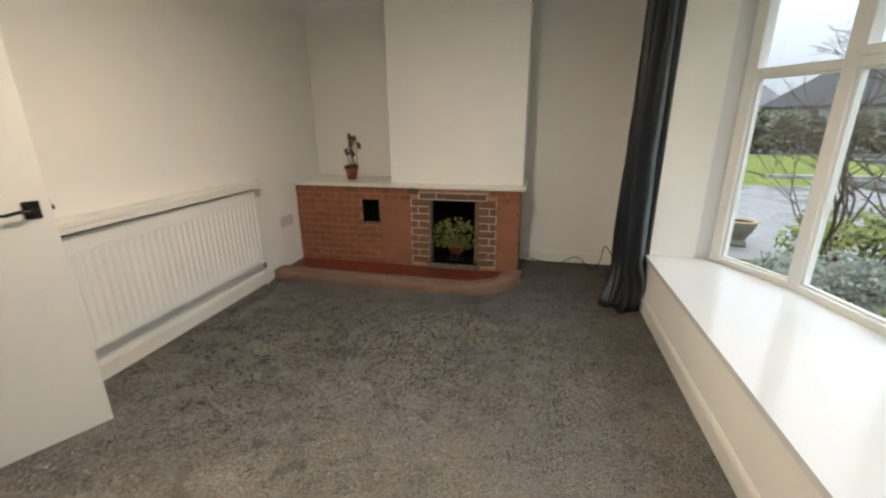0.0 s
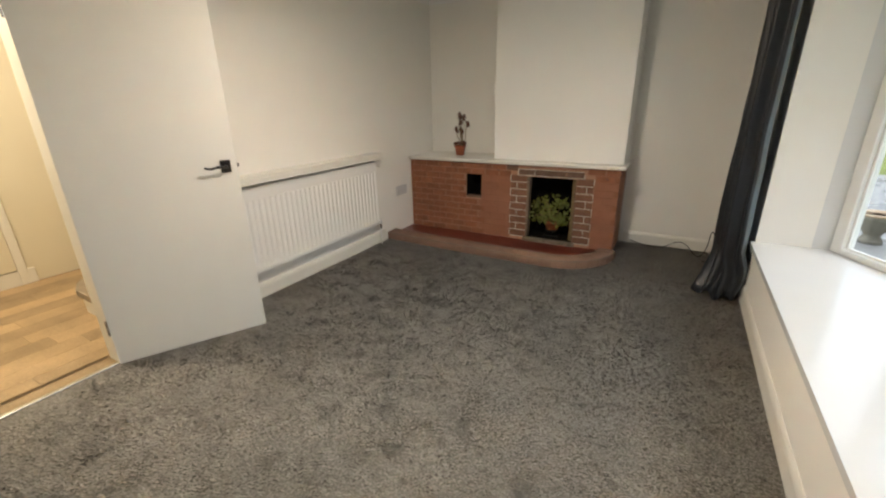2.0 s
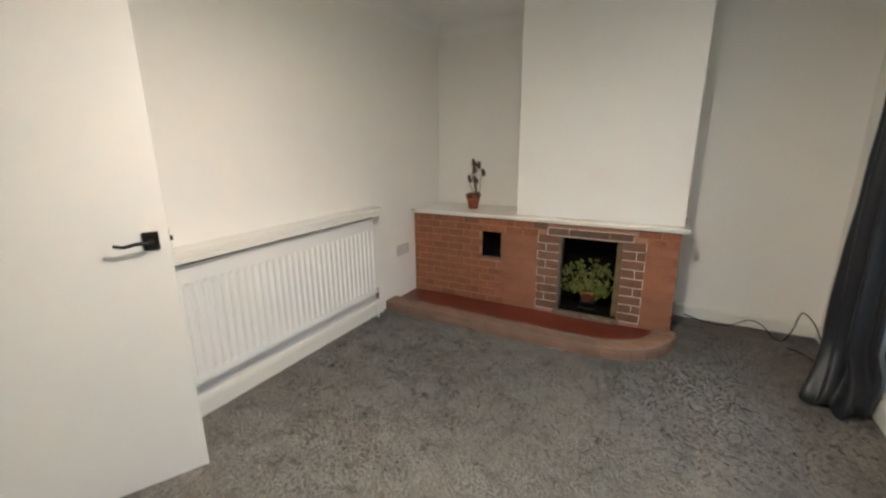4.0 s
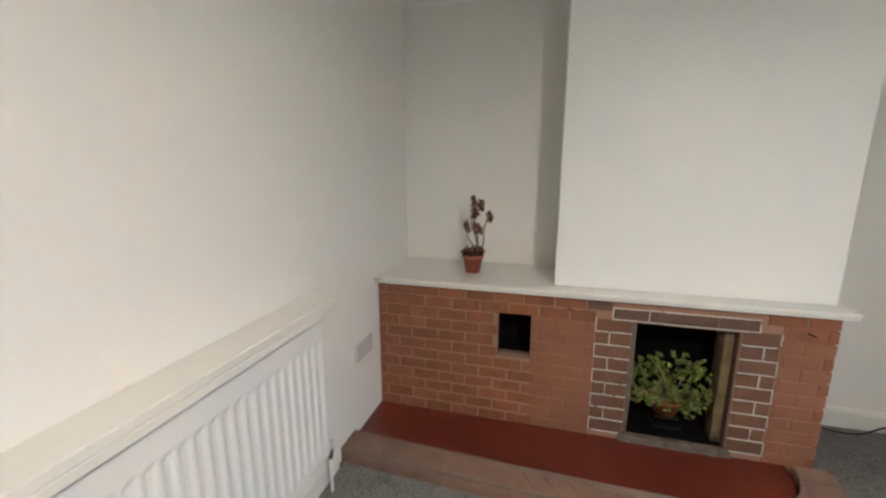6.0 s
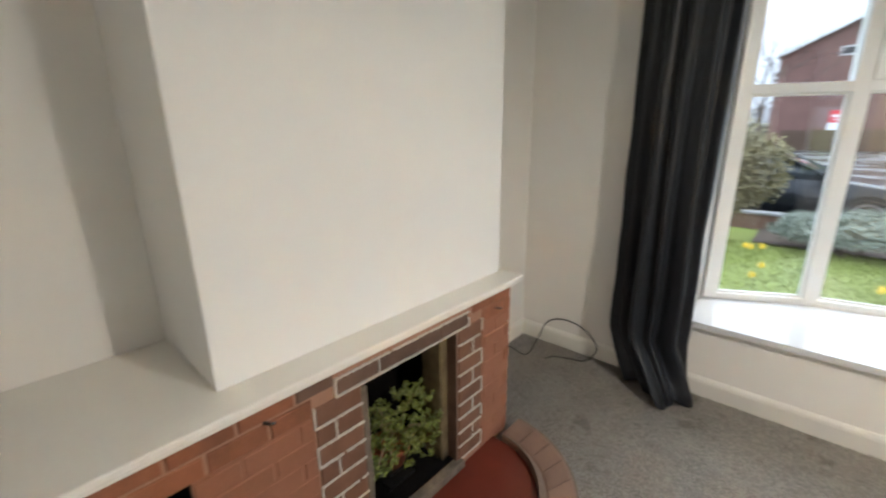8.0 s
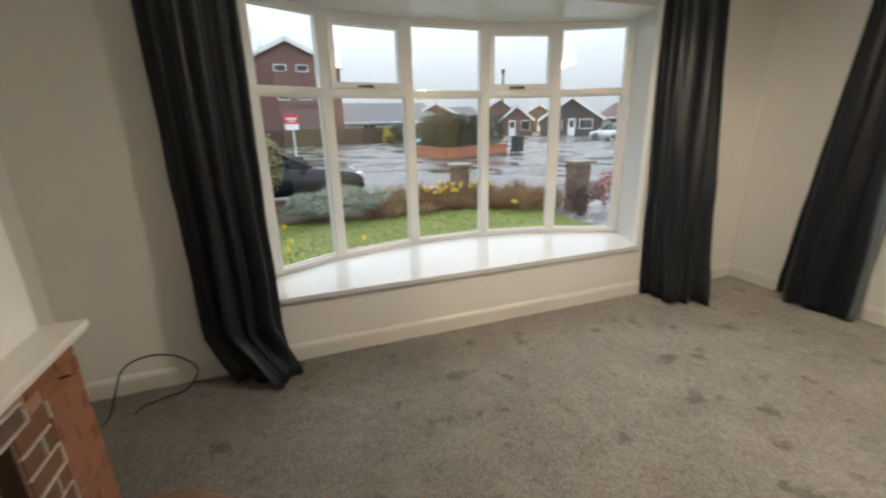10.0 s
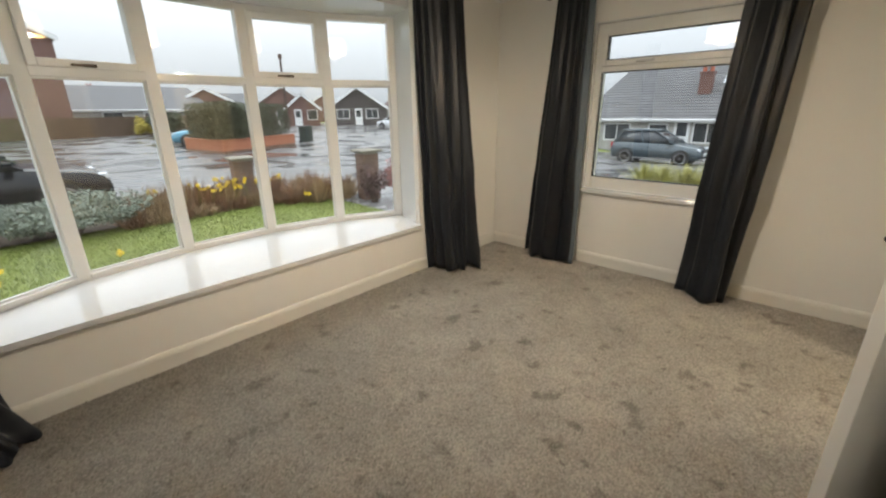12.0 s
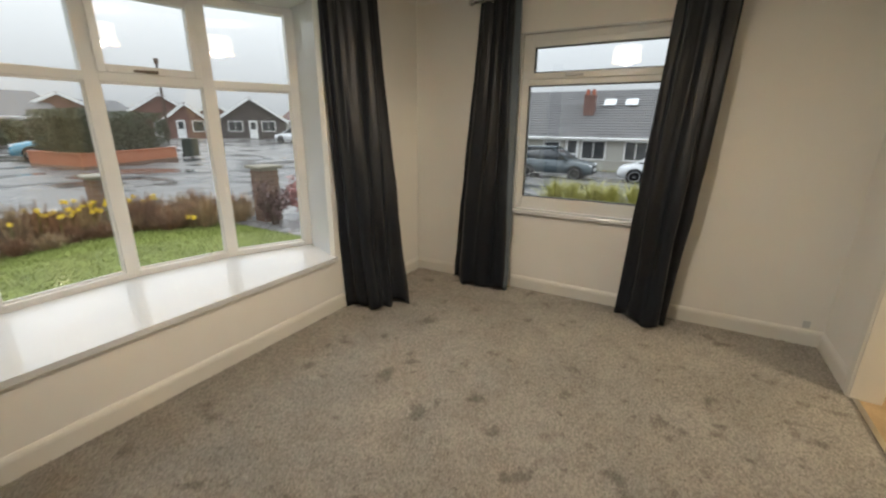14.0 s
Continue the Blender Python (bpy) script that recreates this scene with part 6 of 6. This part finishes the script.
        for x in (hl - 0.78, -hl + 0.75):
            part("wheel_arch", lathe(bmesh.new(), [(0.375, -0.012), (0.375, 0.012)], m=pose(x, s * (W / 2 - 0.012), 0.32, 90)), TYRE, t)
            tyre = part("wheel", lathe(bmesh.new(), [(0.24, -0.1), (0.30, -0.1), (0.32, -0.06), (0.32, 0.06), (0.30, 0.1), (0.24, 0.1)], n=24, m=pose(x, s * (W / 2 - 0.08), 0.315, 90)), TYRE, t)
            wm = pose(x, s * (W / 2 - 0.08), 0.315, 90)
            part("hub_well", lathe(bmesh.new(), [(0.238, -0.085), (0.238, 0.085)], n=20, m=wm), TYRE, tyre)
            bm = lathe(bmesh.new(), [(0.205, -0.1), (0.24, -0.104), (0.24, 0.104), (0.205, 0.1)], n=24, m=wm)
            lathe(bm, [(0.05, -0.104), (0.05, 0.104)], n=12, m=wm)
            for k in range(7):
                box(bm, -0.017, 0.017, -0.1, 0.1, 0.04, 0.215, m=pose(x, s * (W / 2 - 0.08), 0.315, 0, 360 / 7 * k, 0))
            part("rim", bm, ALLOY, tyre)
    part("number_plate", boxes([(hl - 0.005, hl + 0.01, -0.26, 0.26, 0.42, 0.53)], 0.003), WHITE, t)
    return t


car((9.6, 4.05), -90, CARBLACK, "black estate car parked by the front garden", 4.6, 1.44, 1.8, 1.15)
car((21.0, 7.6), -90, CARSILVER, "silver hatchback parked across the road", 3.9, 1.5)
car((4.5, -18.2), 180, CARGREY, "dark grey hatchback parked in front of bungalow", 3.9, 1.52)
car((-0.3, -18.4), 0, CARWHITE, "white hatchback parked behind dark grey car", 3.6, 1.48, 1.65, 0.8)
car((25.9, -6.0), 75, CARBLUE, "pale blue car half hidden behind the hedge", 3.9, 1.5)
car((31.0, -25.5), 10, CARWHITE, "white car on the far driveway", 4.3, 1.55)
car((27.5, -25.0), 10, CARSILVER, "silver car on the far driveway", 4.2, 1.45)
van = car((46.0, -11.0), 80, CARWHITE, "white van parked beyond far fence", 4.8, 2.0, 1.9)


# ---- houses ----
def house(at, rz, w, d, eave, ridge, wall, roof, label, windows=(), chimney=None, gable=None, hip=0.0, tiles=0, skylights=(), door=None):
    """A house with its front along local x at y = 0, depth d behind it, ridge along x (or towards the front when gable is set)."""
    z = ground_z(*at)
    t = thing("house", label, "house", at=(at[0], at[1], z), rz=rz)
    if gable == "front":
        bm = bmesh.new()
        pr = [(-w / 2, -0.3), (w / 2, -0.3), (w / 2, eave), (0, ridge), (-w / 2, eave)]
        f, b = [bm.verts.new((x, 0, h)) for x, h in pr], [bm.verts.new((x, d, h)) for x, h in pr]
        bm.faces.new(f), bm.faces.new(b[::-1])
        for i in range(5):
            j = (i + 1) % 5
            bm.faces.new((f[i], f[j], b[j], b[i]))
        part("wall", bm, wall, t)
        for s in (-1, 1):
            u = Vector((s * w / 2, 0, eave - ridge))
            n = Vector((-u.z * s, 0, u.x * s)).normalized() * 0.14
            over = u.normalized() * (u.length + 0.35)
            bm = bmesh.new()
            q = [Vector((0, y, ridge)) + o + k for y in (-0.3, d + 0.3) for o in (Vector(), over) for k in (Vector(), n)]
            v = [bm.verts.new(c) for c in q]
            for f4 in ((0, 1, 3, 2), (4, 6, 7, 5), (0, 4, 5, 1), (2, 3, 7, 6), (0, 2, 6, 4), (1, 5, 7, 3)):
                bm.faces.new([v[i] for i in f4])
            part("roof", bm, roof, t)
            bm = bmesh.new()
            q = [Vector((0, y, ridge - 0.02)) + o + k for y in (-0.34, -0.305) for o in (Vector(), over) for k in (Vector((0, 0, -0.22)), n)]
            v = [bm.verts.new(c) for c in q]
            for f4 in ((0, 1, 3, 2), (4, 6, 7, 5), (0, 4, 5, 1), (2, 3, 7, 6), (0, 2, 6, 4), (1, 5, 7, 3)):
                bm.faces.new([v[i] for i in f4])
            part("bargeboard", bm, WHITE, t)
    else:
        part("wall", boxes([(-w / 2, w / 2, 0, d, -0.3, eave)]), wall, t)
        bm = bmesh.new()
        e = 0.35
        q = [(-w / 2 - e, -e, eave - 0.02), (w / 2 + e, -e, eave - 0.02), (w / 2 + e, d + e, eave - 0.02), (-w / 2 - e, d + e, eave - 0.02), (-w / 2 + hip, d / 2, ridge), (w / 2 - hip, d / 2, ridge)]
        v = [bm.verts.new(c) for c in q]
        for f4 in ((0, 1, 5, 4), (2, 3, 4, 5), (3, 0, 4), (1, 2, 5), (3, 2, 1, 0)):
            bm.faces.new([v[i] for i in f4])
        part("roof", bm, roof, t)
        part("fascia", boxes([(-w / 2 - e, w / 2 + e, -e - 0.03, -e, eave - 0.2, eave)], 0.0), WHITE, t)
        part("gutter", tube(bmesh.new(), [(-w / 2 - e, -e - 0.08, eave - 0.06), (w / 2 + e, -e - 0.08, eave - 0.06)], 0.055, 6), WHITE, t)
        if tiles:
            run = math.hypot(d / 2 + e, ridge - eave)
            bm = bmesh.new()
            for r in range(tiles):
                f0, f1 = r / tiles, (r + 1) / tiles
                y0, z0 = -e + (d / 2 + e) * f0, eave - 0.02 + (ridge - eave) * f0
                y1, z1 = -e + (d / 2 + e) * f1, eave - 0.02 + (ridge - eave) * f1
                x0, x1 = -w / 2 - e + (hip + e) * f0, w / 2 + e - (hip + e) * f0
                n = int((x1 - x0) / 0.9)
                for c in range(n):
                    a, b = x0 + (x1 - x0) * c / n, x0 + (x1 - x0) * (c + 1) / n - 0.012
                    vv = [bm.verts.new(p) for p in ((a, y0, z0 + 0.075), (b, y0, z0 + 0.075), (b, y1, z1 + 0.015), (a, y1, z1 + 0.015), (a, y0, z0 + 0.01), (b, y0, z0 + 0.01))]
                    bm.faces.new(vv[:4]), bm.faces.new((vv[4], vv[5], vv[1], vv[0]))
            tagged(part("roof_tiles", bm, roof, t), kind="stuff")
    for x, z0, ww, hh in windows:
        win = part("window", boxes([(x - ww / 2, x + ww / 2, -0.02, -0.004, z0, z0 + hh)]), DARKGLASS, t)
        rows = [(x - ww / 2 - 0.05, x - ww / 2 + 0.04, -0.05, -0.003, z0 - 0.05, z0 + hh + 0.05), (x + ww / 2 - 0.04, x + ww / 2 + 0.05, -0.05, -0.003, z0 - 0.05, z0 + hh + 0.05), (x - ww / 2 + 0.04, x + ww / 2 - 0.04, -0.05, -0.003, z0 - 0.05, z0 + 0.03), (x - ww / 2 + 0.04, x + ww / 2 - 0.04, -0.05, -0.003, z0 + hh - 0.03, z0 + hh + 0.05)]
        if ww > 1.2:
            rows += [(x - 0.03, x + 0.03, -0.05, -0.003, z0 + 0.03, z0 + hh - 0.03)]
        part("frame", boxes(rows), WHITE, win)
    if door:
        dr = part("door", boxes([(door - 0.45, door + 0.45, -0.03, -0.004, 0.05, 2.1)], 0.01), WHITE, t)
        part("pane", boxes([(door - 0.28, door + 0.28, -0.045, -0.031, 1.1, 1.9)]), DARKGLASS, dr)
    if chimney is not None:
        cx, cy, top = chimney
        ch = part("chimney", boxes([(cx - 0.36, cx + 0.36, cy - 0.28, cy + 0.28, eave, top)], 0.01), REDBRICK, t)
        part("flaunching", boxes([(cx - 0.41, cx + 0.41, cy - 0.33, cy + 0.33, top, top + 0.12)], 0.01), REDBRICK, ch)
        for k in (-0.2, 0.2):
            part("chimney_pot", lathe(bmesh.new(), [(0.13, 0), (0.11, 0.35), (0.13, 0.38)], (cx + k, cy, top + 0.12)), TERRACOTTA, ch)
    for x, f in skylights:
        y0, z0 = -0.35 + (d / 2 + 0.35) * f, eave + (ridge - eave) * f
        sl = (ridge - eave) / (d / 2 + 0.35)
        m = pose(x, y0, z0 + 0.13, math.degrees(math.atan(sl)))
        part("skylight", boxes([(-0.4, 0.4, 0, 0.8, 0, 0.05)], 0.01, m), LENS, t)
    return t


# big brick gable across the road
house((44.5, 2.5), -90, 9.8, 10, 7.6, 10.0, REDBRICK, ROOF, "two storey red brick house with white trimmed gable", [(-0.75, 7.1, 1.05, 0.55), (1.3, 7.1, 1.05, 0.55), (-0.75, 4.5, 1.05, 0.5), (1.3, 4.5, 1.05, 0.5)], gable="front")
house((58, -10.5), -90, 14, 9, 2.3, 5.0, RENDER, ROOF, "white rendered bungalow with long grey roof", [(-3, 0.9, 1.8, 1.1), (3, 0.9, 1.8, 1.1)], hip=0.6, door=0.3)
house((60, -18), -108, 10, 9, 2.3, 4.9, REDBRICK, ROOF, "brick bungalow with grey tiled gable roof", [(-2.5, 0.9, 1.8, 1.1), (2.5, 0.9, 1.8, 1.1)], gable="front", door=0.2)
house((56, -26.5), -116, 9, 10, 2.3, 5.2, REDBRICK, ROOFRED, "bungalow with brown tile gable and white bargeboards", [(-3, 0.9, 1.5, 1.1), (2.8, 0.9, 1.8, 1.1)], gable="front", door=-0.5)
house((50.5, -26.3), -118, 4.2, 6, 2.3, 4.0, REDBRICK, ROOFRED, "small gabled porch wing of a bungalow", [(1.2, 0.8, 1.2, 1.2)], gable="front", door=-0.6)
house((44, -30.3), -128, 7.5, 10, 2.2, 4.7, DARKBOARD, ROOF, "grey roofed bungalow with white gable trim", [(-1.8, 0.9, 1.5, 1.1), (1.8, 0.9, 1.5, 1.1)], gable="front", door=0.1)
house((38, -44), -138, 13, 9, 2.2, 4.9, REDBRICK, ROOF, "long grey roofed bungalow in the distance", [(-3, 0.9, 1.8, 1.1), (3, 0.9, 1.8, 1.1)], hip=2.0, chimney=(-2, 4.5, 5.6))
house((72, 0), -90, 30, 9, 2.4, 4.6, RENDER, ROOF, "distant terrace of grey roofed bungalows", [(-10, 0.9, 1.8, 1.1), (-4, 0.9, 1.8, 1.1), (4, 0.9, 1.8, 1.1)], hip=2.0, chimney=(9, 4.5, 5.4))
house((68, -41), -122, 9, 10, 2.3, 4.9, REDBRICK, ROOF, "distant brick bungalow with grey gable roof", [(-2.2, 0.9, 1.6, 1.1), (2.2, 0.9, 1.6, 1.1)], gable="front", door=0.2)
house((56, -52), -134, 12, 9, 2.3, 4.8, RENDER, ROOFRED, "distant pale bungalow with brown hipped roof", [(-3, 0.9, 1.6, 1.1), (3, 0.9, 1.6, 1.1)], hip=2.5, chimney=(2, 4.5, 5.5))
house((74, -27), -108, 11, 9, 2.4, 5.0, REDBRICK, ROOF, "distant brick bungalow with hipped roof", [(-3, 0.9, 1.6, 1.1), (3, 0.9, 1.6, 1.1)], hip=2.5)
house((1.0, -26.5), 180, 22, 9, 2.15, 5.4, RENDER, ROOF, "pale bungalow under a large grey tiled roof", [(-8.6, 0.75, 1.7, 1.05), (-6.0, 0.75, 1.1, 1.05), (-3.2, 0.75, 1.5, 1.15), (-0.6, 0.75, 1.3, 1.15), (3.0, 0.75, 1.8, 1.1), (7.0, 0.75, 1.8, 1.1)], chimney=(-4.1, 2.0, 4.8), hip=1.2, tiles=19, skylights=((-2.9, 0.6), (-1.5, 0.6)), door=-4.6)
house((22, 38), 205, 14, 9, 2.5, 5.2, RENDER, ROOF, "pale bungalow beyond the north driveway", [(-3, 0.9, 1.8, 1.1), (3, 0.9, 1.8, 1.1)], chimney=(3, 4.2, 6.3), hip=0.5)
house((10, 44), 190, 12, 9, 2.5, 5.2, REDBRICK, ROOF, "grey roofed bungalow beyond the north driveway", [(-3, 0.9, 1.8, 1.1), (3, 0.9, 1.8, 1.1)], chimney=(-2, 4.2, 6.3), hip=0.5)
# fence of single panels across the road, and brick posts in front of the south bungalow
fen = thing("garden_fence", "brown wooden fence panels along far verge", "fence", at=(42.5, 0, -0.4))
random.seed(51)
me = bpy.data.meshes.new("panel")
bm = boxes([(-0.02, 0.02, 0, 1.8, 0.05, 1.6)])
for k in range(6):
    box(bm, -0.045, -0.02, 0, 1.8, 0.1 + 0.25 * k, 0.12 + 0.25 * k)
bm.to_mesh(me)
bm.free()
me.materials.append(FENCE)
for k in range(13):
    ob = new("panel", me)
    ob.parent = fen
    ob.location = (0, 4.5 - 1.9 * k, 0)
    part("post", boxes([(-0.05, 0.05, 4.4 - 1.9 * k, 4.5 - 1.9 * k - 0.002, -0.1, 1.7)]), FENCE, fen)
gf = thing("north_hedge", "grey-green hedge beyond grass verge", "hedge", at=(13, 26, -0.4))
bm = bmesh.new()
rnd = random.Random(52)
for k in range(3600):
    p = Vector((rnd.uniform(-7, 7), rnd.uniform(-0.5, 0.5), rnd.uniform(0, 1.9) + 0.22 * rnd.gauss(0, 1)))
    q = Vector((rnd.gauss(0, 1), rnd.gauss(0, 1), rnd.gauss(0, 1))).normalized() * 0.3
    v = q.orthogonal().normalized() * 0.12
    bm.faces.new([bm.verts.new(x) for x in (p - q * 0.5, p + v, p + q * 0.5, p - v)])
part("crown", bm, LEYLANDII, gf)
